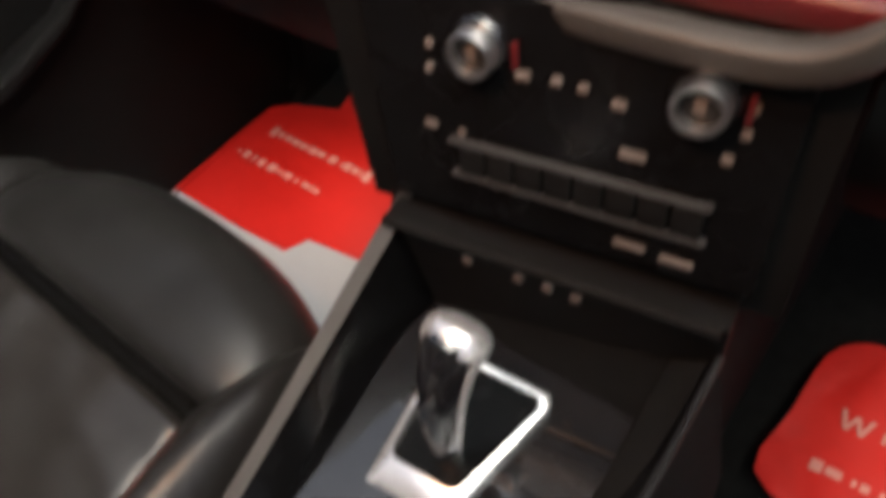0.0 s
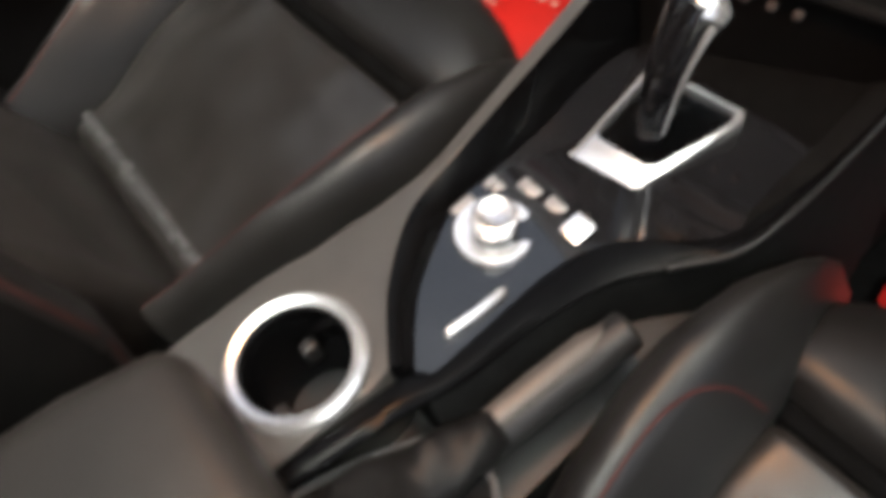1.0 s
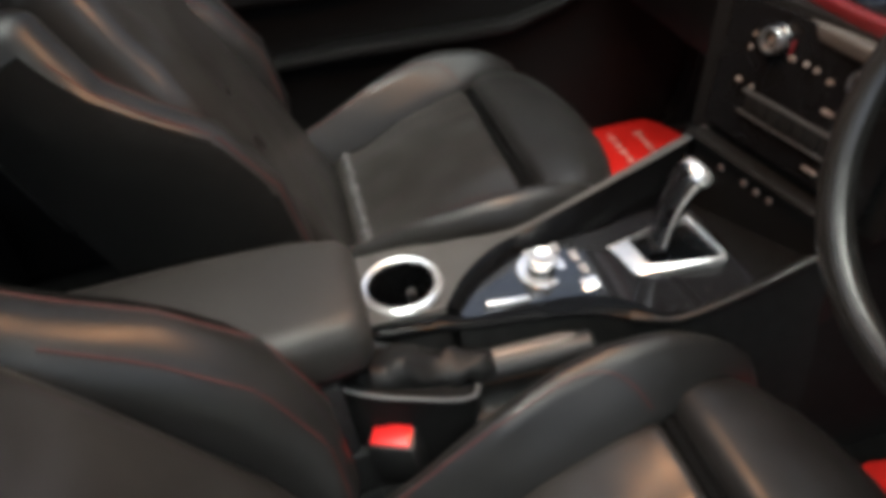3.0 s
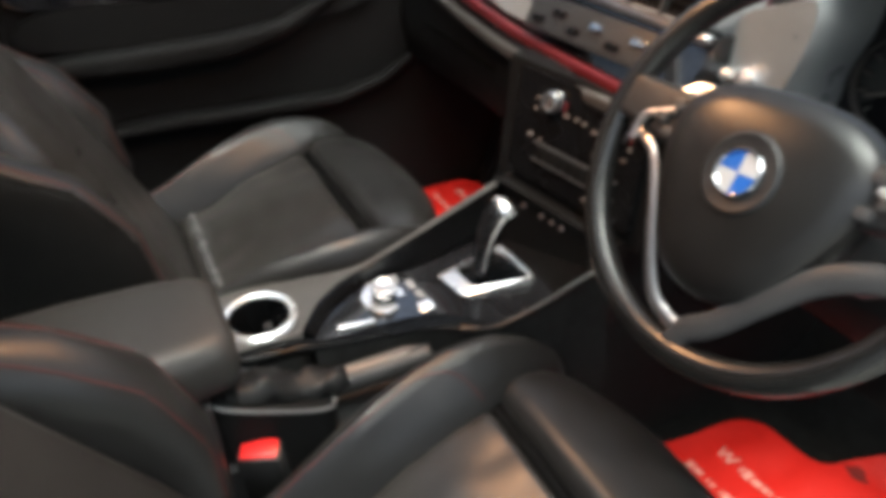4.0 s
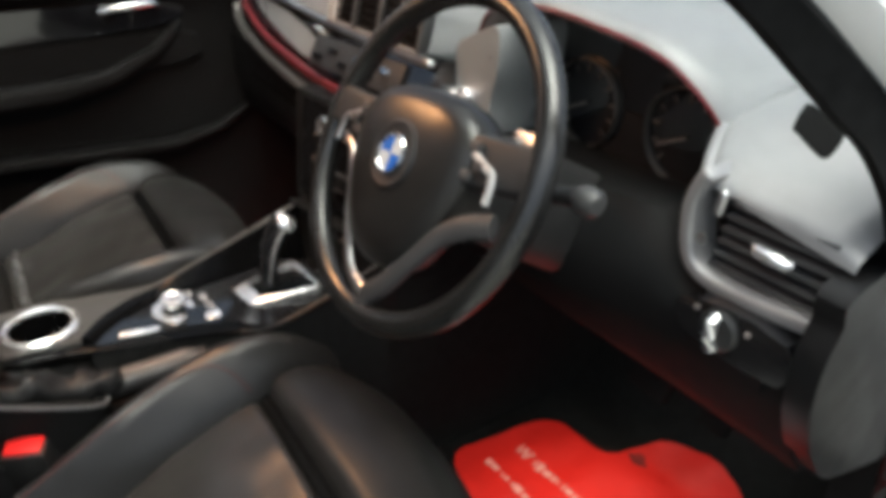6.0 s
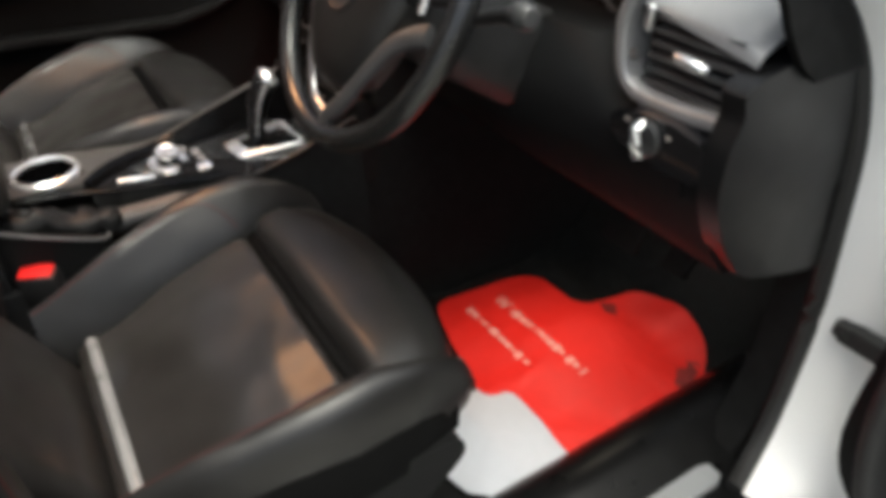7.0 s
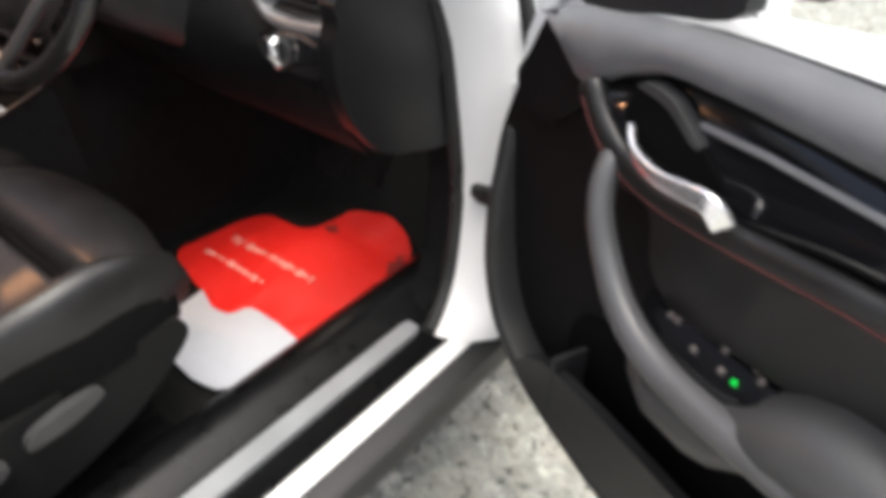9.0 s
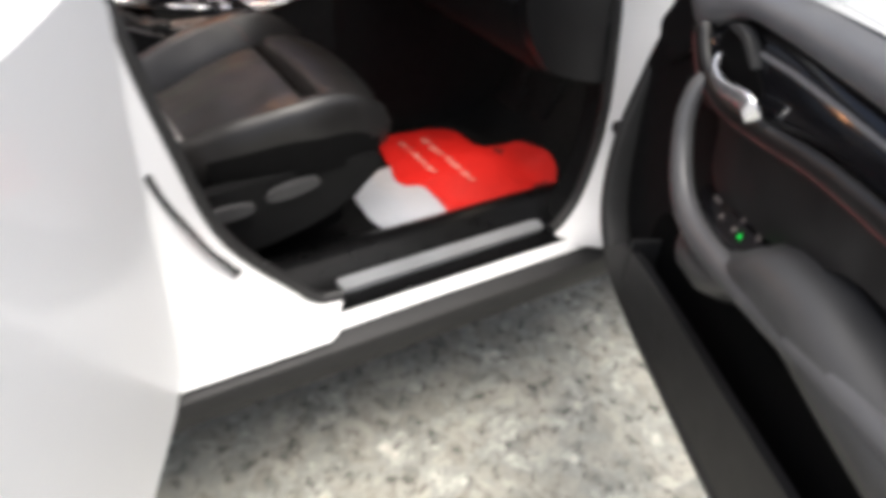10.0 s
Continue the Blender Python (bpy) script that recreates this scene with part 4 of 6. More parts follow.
bm = B()
frame_out = smooth2([(0.070, -0.010), (0.100, -0.017), (0.134, -0.012), (0.146, 0.05), (0.142, 0.12), (0.088, 0.12), (0.068, 0.05)], 4)
prism(bm, frame_out, 0.60, frame_z, off=0.006)
hb = part("gaiter_frame", bm, CARD, con, "dark plastic gaiter frame")
bm = B()
tube(bm, [(a, b, frame_z(a, b) + 0.001) for a, b in frame_out], 0.0028, 6, closed=True)
part("frame_edge", bm, BAR, hb, "dull grey frame edge")
bm = B()
pad(bm, [((0.103, 0.012, 0.742), 0.058, 0.03), ((0.101, 0.040, 0.735), 0.056, 0.040), ((0.102, 0.075, 0.722), 0.052, 0.045), ((0.105, 0.110, 0.712), 0.044, 0.042), ((0.107, 0.146, 0.709), 0.034, 0.034)], 0.016, 0.012, 5)
bmesh.ops.subdivide_edges(bm, edges=bm.edges[:], cuts=2, use_grid_fill=True)
for v in bm.verts:
    v.co += Vector((0, 0, 0.017)) * noise.noise(Vector((v.co.x * 30, v.co.y * 70, v.co.z * 20))) + Vector((0.003, 0, 0)) * noise.noise(v.co * 40 + Vector((5, 1, 2)))
part("gaiter", bm, GAITER, con, "creased black leather handbrake gaiter", sharp=80)
bm = B()
tube(bm, curve_through([(0.107, 0.13, 0.701), (0.110, 0.18, 0.701), (0.114, 0.23, 0.703), (0.117, 0.262, 0.706), (0.118, 0.271, 0.708)], 4), [0.0165] * 14 + [0.015, 0.013, 0.009], 12)
hl = part("handbrake_lever", bm, PLASTIC, con, "black handbrake lever with silver grip")
bm = B()
tube(bm, [(0.103, 0.146, 0.7155), (0.105, 0.19, 0.7150), (0.108, 0.235, 0.7160), (0.110, 0.254, 0.7155)], [0.009, 0.0100, 0.0100, 0.006], 10, 0.6)
part("grip_insert", bm, GRIP, hl, "silver handbrake grip insert")

# armrest
bm = B()
pad(bm, [((0.056, 0.004, 0.806), 0.165, 0.080), ((0.056, -0.04, 0.808), 0.180, 0.084), ((0.056, -0.14, 0.810), 0.188, 0.086), ((0.056, -0.32, 0.810), 0.188, 0.086)], 0.030, 0.024, 5)
part("armrest_lid", bm, ARMSKIN, con, "padded dark leather armrest lid", sharp=60)
bm = B()
box(bm, (0.040, -0.18, 0.70), (0.205, 0.33, 0.15), 0.012)
part("armrest_box", bm, PLASTIC, con, "black plastic armrest box")

# belt buckle
bk = thing("belt_buckle", 0.150, 0.015, 0.60, "seat belt buckle with red release button", "belt buckle")
tilt = Matrix.Translation((0.152, 0.022, 0.672)) @ Euler((0, radians(6), radians(-24))).to_matrix().to_4x4()
bm = B()
box(bm, (0, 0, -0.025), (0.032, 0.052, 0.085), 0.006, tilt)
part("buckle_body", bm, PLASTIC, bk, "black buckle housing")
bm = B()
box(bm, (0, 0, 0.017), (0.025, 0.044, 0.010), 0.003, tilt)
part("release_button", bm, BUCKLE, bk, "bright red release button")
bm = B()
box(bm, (0, 0, -0.09), (0.008, 0.03, 0.08), 0.002, tilt)
part("buckle_strap", bm, RUBBER, bk, "black buckle stalk")

# ---- dashboard ----
dash = thing("dashboard", 0, 0.75, 0.60, "grey car dashboard with silver and red accent trim", "dashboard")


def front_y(x):
    return 0.622 + 0.06 * max(0.0, -x - 0.20) if x < 0.10 else 0.622 + 0.10 * (x - 0.10)


def screen_y(x):
    """Where the dashboard top meets the windscreen."""
    return 1.25 - 0.80 * x * x


bm = B()
rings = []
for x in np.linspace(-0.745, 0.580, 60):
    f, c = front_y(x), screen_y(x)
    k = min(1.0, max(0.0, (x + 0.62) / 0.44)) * min(1.0, max(0.0, (0.165 - x) / 0.02))  # upright face that grows towards the centre vents
    hood = min(1.0, max(0.0, (x - 0.155) / 0.03))
    end = min(1.0, max(0.0, (-x - 0.50) / 0.24))
    f += 0.19 * hood
    z0 = 1.096 - 0.02 * end
    zf = z0 + 0.012 + 0.066 * k
    t = 1.168 - 0.030 * end - 0.02 * max(0.0, x - 0.45) / 0.13
    rings.append([Vector((x, y, z)) for y, z in ((f, z0), (f + 0.006 + 0.012 * k, zf - 0.004), (f + 0.012 + 0.016 * k, zf + 0.004), (f + 0.035 + 0.012 * k, max(zf + 0.007, t - 0.028)), (f + 0.09, max(zf + 0.006, t - 0.008)), (f + 0.15, max(t, zf + 0.002)), (f + 0.22, t - 0.002), (0.5 * (f + c) + 0.10, t - 0.016), (c - 0.02, 1.118), (c, 1.108), (c, 1.05), (f + 0.14, 1.0), (f + 0.03, z0 - 0.012))])
loft(bm, rings)
part("upper_pad", bm, DASH, dash, "soft dashboard top, sky glare put in as paler grey", sharp=60)
bm = B()
tube(bm, [Vector((x, screen_y(x) + 0.004, 1.116)) for x in np.linspace(-0.62, 0.62, 16)], 0.010, 8)
part("screen_seal", bm, RUBBER, dash, "black strip along the windscreen foot")


POD_EDGE = [(0.594, 0.671), (0.575, 0.700), (0.550, 0.748), (0.522, 0.815), (0.492, 0.880), (0.455, 0.950), (0.420, 1.010)]


def pod_z(x, y):
    """Height of the rounded pod over the side vent."""
    back = float(np.interp(y, (0.671, 0.680, 0.70, 0.74, 0.80, 0.90, 1.05), (1.057, 1.063, 1.074, 1.088, 1.100, 1.112, 1.116)))
    return back - 0.10 * (x - 0.59) - 1.5 * max(0.0, x - 0.70) ** 2


bm = B()
rings = []
edge = smooth2(POD_EDGE, 4, False)
for x0, y in edge:
    x1 = 0.750 - 0.9 * max(0.0, y - 0.82)
    front = y < 0.675
    rings.append([Vector((x0 + (x1 - x0) * k, y, pod_z(x0 + (x1 - x0) * k, y) - d)) for k, d in ((0.0, 0.008), (0.012, 0.002), (0.04, 0.0), (0.2, 0.0), (0.4, 0.0), (0.6, 0.0), (0.8, 0.0), (0.92, 0.0), (1.0, 0.004))] + [Vector((x, y, 1.01 if y > 0.74 else pod_z(x, y) - 0.005)) for x in (x1, x0)])
    if front:
        for v in rings[-1][:9]:
            v.z -= 0.003
        rings[-1][9].z = rings[-1][8].z - 0.004
loft(bm, rings)
part("vent_pod", bm, DASH, dash, "soft pod over the side vent, sky glare put in as paler grey", sharp=60)
bm = B()
tube(bm, [(x - 0.003, y, pod_z(x, y) - 0.004) for x, y in edge], 0.006, 8)
part("pod_edge", bm, SILVER_D, dash, "satin grey edge of the pod")


def strip(name, pts, w, h, mat, label="", parent=dash, r=0.004):
    b = B()
    line = curve_through(pts, 5)
    pad(b, [(tuple(p), h, w) for p in line], r, 0.006, 3, across=(0, 0, 1))
    return part(name, b, mat, parent, label, sharp=50)


strip("silver_bar", [(-0.675, 0.652, 1.068), (-0.60, 0.646, 1.086), (-0.50, 0.640, 1.092), (-0.264, 0.628, 1.088), (-0.093, 0.618, 1.086), (0.05, 0.618, 1.085), (0.16, 0.622, 1.084)], 0.014, 0.013, SILVER, "satin silver trim bar")
strip("red_strip", [(-0.680, 0.648, 1.062), (-0.660, 0.640, 1.046), (-0.61, 0.630, 1.033), (-0.454, 0.610, 1.010), (-0.215, 0.590, 0.998), (0.026, 0.577, 1.000), (0.17, 0.576, 1.006)], 0.012, 0.018, REDTRIM, "dark red accent strip")
strip("lower_lip", [(-0.712, 0.640, 1.035), (-0.690, 0.630, 1.016), (-0.602, 0.616, 0.994), (-0.45, 0.602, 0.977), (-0.30, 0.590, 0.969), (-0.14, 0.575, 0.970), (0.03, 0.562, 0.981), (0.125, 0.564, 0.984), (0.158, 0.570, 0.996), (0.178, 0.582, 1.022)], 0.018, 0.018, DULL, "grey trim lip")
bm = B()
rings = []
for x in np.linspace(-0.655, 0.165, 18):
    t = (x + 0.655) / 0.82
    zl = 1.040 - 0.040 * min(1, t * 2.2)
    yl = 0.640 - 0.058 * t
    rings.append([Vector((x, yl, zl)), Vector((x, front_y(x) + 0.006, 1.078 + 0.006 * min(1, t * 4))), Vector((x, front_y(x) + 0.06, 1.084)), Vector((x, yl + 0.06, zl))])
loft(bm, rings)
ins = part("gloss_insert", bm, GLOSS_B, dash, "reflective gloss trim insert")
# leaf-shaped area, paler than the gloss insert round it
bm = B()
blade = [(-0.60, 0.70, 0.85), (-0.55, 0.42, 0.88), (-0.48, 0.24, 0.86), (-0.38, 0.14, 0.80), (-0.28, 0.11, 0.70), (-0.215, 0.12, 0.56), (-0.185, 0.16, 0.36)]
rings = []
for x, e0, e1 in blade:
    t = (x + 0.655) / 0.82
    lo = Vector((x, 0.640 - 0.058 * t, 1.040 - 0.040 * min(1, t * 2.2)))
    hi = Vector((x, front_y(x) + 0.006, 1.078 + 0.006 * min(1, t * 4)))
    out = Vector((0, -0.003, 0.002))
    rings.append([lo.lerp(hi, e0) + out, lo.lerp(hi, e1) + out, lo.lerp(hi, e1) - out, lo.lerp(hi, e0) - out])
loft(bm, rings)
part("pale_leaf", bm, BLADE, ins, "pale leaf-shaped area of the gloss trim")
bm = B()
box(bm, (-0.03, 0.604, 1.045), (0.27, 0.02, 0.052), 0.004, Matrix.Translation((-0.03, 0.604, 1.045)) @ Euler((radians(-28), 0, radians(4))).to_matrix().to_4x4() @ Matrix.Translation((0.03, -0.604, -1.045)))
rad = part("radio_panel", bm, PLASTIC, dash, "black radio panel")
RAD = Matrix.Translation((-0.03, 0.604, 1.045)) @ Euler((radians(-28), 0, radians(4))).to_matrix().to_4x4()
for i in range(6):
    bm = B()
    box(bm, (-0.105 + 0.040 * i, -0.0115, -0.010 + 0.016 * (i % 2)), (0.024, 0.006, 0.010), 0.002, RAD)
    part("radio_button", bm, CHROME if i in (3, 5) else PANEL, rad, "silver radio button")
# grey fascia; the lit patch on it is put into its outline and pale colour
bm = B()
prism(bm, smooth2([(0.160, 0.985), (0.158, 1.06), (0.168, 1.108), (0.205, 1.128), (0.258, 1.146), (0.262, 1.10), (0.246, 1.045), (0.236, 0.985)], 4), 0.662, 0.78, FRONT, off=0.008)
part("column_fascia", bm, BLADE, dash, "grey panel beside the column, lit patch put in as pale colour")
for x, y, z, r in ((0.203, 0.655, 1.044, 0.015), (0.172, 0.655, 1.040, 0.010)):
    bm = B()
    turned(bm, [(r, -0.012), (r, 0.004), (r * 0.8, 0.010), (0, 0.013)], Matrix.Translation((x, y, z)) @ Euler((radians(75), 0, 0)).to_matrix().to_4x4(), 20)
    part("dash_knob", bm, BRIGHT, dash, "chrome dashboard button")

# centre air vents
bm = B()
prism(bm, [(0.6175, 1.099), (0.6335, 1.163), (0.70, 1.163), (0.70, 1.099)], -0.146, 0.146, SIDE, off=0.003)
vt = part("centre_vent", bm, SEAM, dash, "black centre air vent")
for x, w in ((-0.130, 0.030), (-0.052, 0.010), (0.028, 0.012), (0.088, 0.008), (0.146, 0.010)):
    bm = B()
    box(bm, (0, 0, 0), (w, 0.016, 0.074), 0.004, Matrix.Translation((x, 0.624, 1.131)) @ Euler((radians(-14), 0, 0)).to_matrix().to_4x4())
    part("vent_post", bm, TRIM if w > 0.02 else PLASTIC_G, vt, "pale satin vent post" if w > 0.02 else "dark vent divider")
for z in (1.104, 1.116, 1.128, 1.140, 1.152):
    for x0, x1 in ((-0.114, -0.058), (-0.046, 0.021), (0.035, 0.083), (0.093, 0.140)):
        bm = B()
        box(bm, (0, 0, 0), (x1 - x0, 0.012, 0.003), 0.001, Matrix.Translation(((x0 + x1) / 2, 0.6165 + 0.245 * (z - 1.099), z)) @ Euler((radians(-22), 0, 0)).to_matrix().to_4x4())
        part("vent_slat", bm, CARD, vt)
for y, z in ((0.617, 1.096), (0.634, 1.166)):
    bm = B()
    box(bm, (0.000, y, z), (0.300, 0.014, 0.006), 0.002)
    part("vent_frame", bm, DASH, vt, "grey vent edge")

# climate panel
bm = B()
prism(bm, [(0.001, 0.005), (0.010, 0.08), (0.0235, 0.168), (0.08, 0.168), (0.10, 0.0)], -0.117, 0.131, STACK @ SIDE, off=0.005)
cl = part("climate_panel", bm, PANEL, dash, "gloss black climate control panel")
bm = B()
prism(bm, [(0.010, -0.02), (0.020, 0.08), (0.030, 0.175), (0.14, 0.175), (0.14, -0.02)], -0.150, 0.150, STACK @ SIDE, off=0.006)
part("stack_flank", bm, CARD, dash, "black plastic centre stack flank")


def on_panel(x, z):
    """A pose on the climate panel's face, z axis out of it."""
    return Matrix.Translation(on_stack(x, z)) @ Euler((radians(90 - 8.3), 0, radians(8.5))).to_matrix().to_4x4()


for x, z in ((-0.018, 0.958), (0.105, 0.955)):
    bm = B()
    turned(bm, [(0.0185, -0.004), (0.0185, 0.003), (0.0165, 0.006), (0.0, 0.005)], on_panel(x, z), 28)
    kn = part("climate_knob", bm, GLOSS, cl, "climate knob with silver ring")
    bm = B()
    turned(bm, [(0.0148, 0.003), (0.0148, 0.013), (0.0138, 0.016), (0.0112, 0.016), (0.0106, 0.013), (0.0106, 0.003)], on_panel(x, z), 28, True)
    part("knob_ring", bm, SILVER, kn, "satin silver ring")
    bm = B()
    turned(bm, [(0.0106, 0.004), (0.0106, 0.0105), (0.0, 0.0115)], on_panel(x, z), 24)
    kf = part("knob_face", bm, PLASTIC, kn)
    bm = B()
    box(bm, (0, 0.001, 0.0115), (0.006, 0.008, 0.0015), 0.0005, on_panel(x, z))
    part("knob_symbol", bm, AMBER, kn, "pale symbol on the knob")
    bm = B()
    box(bm, (0.0215, -0.002, 0.002), (0.0035, 0.016, 0.003), 0.001, on_panel(x, z))
    part("red_mark", bm, REDTRIM, kn, "red temperature mark")
for x, z, w in ((0.008, 0.945, 0.009), (0.028, 0.946, 0.006), (0.043, 0.945, 0.006), (0.063, 0.940, 0.008), (-0.051, 0.953, 0.005), (-0.053, 0.937, 0.005), (-0.057, 0.896, 0.009), (-0.035, 0.895, 0.005), (0.128, 0.954, 0.005), (0.127, 0.939, 0.005), (0.121, 0.922, 0.006), (0.073, 0.910, 0.015)):
    bm = B()
    box(bm, (0, 0, 0.002), (w, 0.0055, 0.0025), 0.001, on_panel(x, z))
    part("panel_symbol", bm, AMBER, cl, "pale button symbol")
for i in range(8):
    bm = B()
    box(bm, (0, 0, 0.003), (0.0180, 0.021, 0.007), 0.002, on_panel(-0.028 + 0.0194 * i, 0.8755))
    part("preset_button", bm, CARD, cl, "black preset button")
for z in (0.889, 0.8625):
    bm = B()
    box(bm, (0, 0, 0.003), (0.164, 0.003, 0.007), 0.001, on_panel(0.038, z))
    part("button_rail", bm, PLASTIC_G, cl, "dull silver button rail")
for x, z in ((0.077, 0.843), (0.106, 0.841)):
    bm = B()
    box(bm, (0, 0, 0.003), (0.020, 0.004, 0.003), 0.001, on_panel(x, z))
    part("slot_light", bm, AMBER, cl, "dim amber slot light")

# passenger side lower dash and glovebox
bm = B()
rings = []
for x in np.linspace(-0.74, -0.12, 8):
    rings.append([Vector((x, y, z)) for y, z in ((0.590 + 0.05 * (-x - 0.10), 0.972), (0.600 + 0.03 * (-x), 0.88), (0.635, 0.80), (0.675, 0.772), (0.745, 0.765), (0.83, 0.79), (0.95, 0.82), (0.95, 0.95))])
loft(bm, rings)
gb = part("glovebox", bm, CARD, dash, "black glovebox and lower dash", sharp=50)
bm = B()
tube(bm, [(-0.60, 0.619, 0.905), (-0.30, 0.603, 0.905)], 0.003, 6)
part("glovebox_gap", bm, SEAM, gb)
# driver side lower dash
bm = B()
rings = []
for x in np.linspace(0.165, 0.742, 18):
    d = 0.035 * min(1.0, max(0.0, (x - 0.40) / 0.16))
    low = 0.045 * min(1.0, max(0.0, (x - 0.555) / 0.02))
    rings.append([Vector((x, y + d * min(1.0, max(0.0, (z - 0.76) / 0.08)), z)) for y, z in ((0.655, 1.000 - low), (0.630, 0.965 - 0.5 * low), (0.612, 0.92), (0.622, 0.87), (0.657, 0.81), (0.703, 0.770), (0.775, 0.760), (0.86, 0.785), (0.95, 0.82), (0.95, 0.97))])
loft(bm, rings)
part("knee_panel", bm, CARD, dash, "black lower dash panel under the wheel", sharp=50)
bm = B()
loft(bm, [[q + Vector((0, d, 0)) for q, d in ((r[0], 0.0), (r[0], -0.004), (r[1], -0.005), (r[2], -0.005), (r[3].lerp(r[2], 0.1), -0.004), (r[3].lerp(r[2], 0.1), 0.01), (r[2], 0.02), (r[1], 0.02))] for r in rings if r[0].x < 0.735])
part("upper_knee_panel", bm, CARD, dash, "dark grey panel beside the column", sharp=50)
bm = B()
prism(bm, smooth2([(0.668, 1.022), (0.650, 0.985), (0.638, 0.945), (0.645, 0.885), (0.68, 0.815), (0.75, 0.760), (0.95, 0.735), (1.0, 0.96), (0.9, 1.040)], 5), 0.736, 0.764, SIDE, off=0.013, seg=4)
part("dash_end", bm, ENDSKIN, dash, "dark grey dashboard end cover")

# instrument hood, cluster and gauges
HOOD = curve_through([(0.165, 0.700, 1.100), (0.195, 0.690, 1.145), (0.250, 0.686, 1.170), (0.320, 0.690, 1.174), (0.400, 0.698, 1.165), (0.482, 0.708, 1.148), (0.535, 0.722, 1.112), (0.556, 0.735, 1.080)], 4)
bm = B()
rings = []
for p in HOOD:
    back = 0.5 * (p.y + screen_y(p.x))
    rings.append([p + Vector((0, 0, 0.0)), p + Vector((0, 0.004, 0.008)), p + Vector((0, 0.03, 0.013)), Vector((p.x, back, max(p.z + 0.006, 1.12))), Vector((p.x, back + 0.12, 1.112)), Vector((p.x, back + 0.10, 1.06)), p + Vector((0, 0.08, -0.02)), p + Vector((0, 0.006, -0.007))])
loft(bm, rings)
hd = part("instrument_hood", bm, DASH, dash, "hood over the instruments, sky glare put in as paler grey", sharp=60)
bm = B()
tube(bm, [p + Vector((0, -0.001, 0.001)) for p in HOOD], 0.003, 6)
part("hood_edge", bm, REDTRIM, hd, "dark red hood edge")
# left cheek: sky light on it is put into a paler colour than the right
bm = B()
loft(bm, [[p + Vector((0, 0.004, -0.006)), p + Vector((0, 0.080, -0.03)), p + Vector((0, 0.080, -0.04)), Vector((p.x, p.y + 0.06, 0.98)), Vector((p.x, p.y + 0.02, 0.98))] for p in (HOOD[0], HOOD[0] + Vector((0.035, 0, 0)))])
part("hood_cheek", bm, DASH, hd, "lit side of the instrument recess, sky light put in as grey")
bm = B()
loft(bm, [[p + Vector((0, 0.004, -0.006)), p + Vector((0, 0.080, -0.02)), p + Vector((0, 0.080, -0.03)), Vector((p.x, p.y + 0.03, 0.97)), Vector((p.x, p.y - 0.02, 0.97))] for p in (HOOD[-1], HOOD[-1] + Vector((0.030, 0, 0)))])
part("hood_cheek", bm, CARD, hd, "black side of the instrument recess")
bm = B()
prism(bm, smooth2([(0.195, 0.975), (0.180, 1.07), (0.25, 1.150), (0.38, 1.16), (0.50, 1.135), (0.565, 1.07), (0.560, 0.98), (0.38, 0.965)], 4), 0.775, 0.82, FRONT)
cs = part("instrument_panel", bm, GLOSS, dash, "black instrument cluster")
for x in (0.315, 0.482):
    bm = B()
    turned(bm, [(0.0600, 0.0), (0.0600, 0.008), (0.0590, 0.009), (0.0578, 0.003), (0.0578, 0.0)], Matrix.Translation((x, 0.775, 1.045)) @ Euler((radians(90), 0, 0)).to_matrix().to_4x4(), 40, True)
    ga = part("gauge_ring", bm, GRIP, cs, "dull bronze gauge ring")
    for i in range(11):
        a = radians(225 - 27 * i)
        bm = B()
        box(bm, (0.047, 0, 0.002), (0.010, 0.0025, 0.002), 0, Matrix.Translation((x, 0.775, 1.045)) @ Euler((radians(90), 0, 0)).to_matrix().to_4x4() @ Matrix.Rotation(a, 4, "Z"))
        part("gauge_tick", bm, GRIP, ga)
    bm = B()
    box(bm, (0.020, 0, 0.005), (0.045, 0.003, 0.003), 0.0005, Matrix.Translation((x, 0.775, 1.045)) @ Euler((radians(90), 0, 0)).to_matrix().to_4x4() @ Matrix.Rotation(radians(205), 4, "Z"))
    part("gauge_needle", bm, AMBER, ga, "pale gauge needle")

# side vent by the door with its frame
bm = B()
path = curve_through([(0.600, 0.680, 1.066), (0.594, 0.680, 1.056), (0.586, 0.680, 1.030), (0.588, 0.680, 0.995), (0.598, 0.680, 0.970), (0.622, 0.680, 0.958), (0.67, 0.680, 0.958), (0.735, 0.680, 0.965)], 5)
pad(bm, [(tuple(p), 0.046, 0.017) for p in path], 0.006, 0.004, across=(0, 1, 0))
sv = part("side_vent", bm, SILVER_D, dash, "satin grey side air vent surround", sharp=60)
bm = B()
box(bm, (0.664, 0.727, 0.998), (0.144, 0.03, 0.092), 0.003)
part("vent_box", bm, SEAM, sv)
bm = B()
box(bm, (0, 0, 0), (0.122, 0.020, 0.010), 0.003, Matrix.Translation((0.660, 0.684, 1.044)) @ Euler((0, radians(7), 0)).to_matrix().to_4x4())
part("vent_brow", bm, PLASTIC_G, sv, "dark grey brow over the slats")
bm = B()
turned(bm, [(0.006, 0.0), (0.006, 0.003), (0.0, 0.005)], Matrix.Translation((0.606, 0.664, 1.000)) @ Euler((radians(90), 0, 0)).to_matrix().to_4x4(), 14)
part("vent_stud", bm, SILVER, sv, "small silver stud")
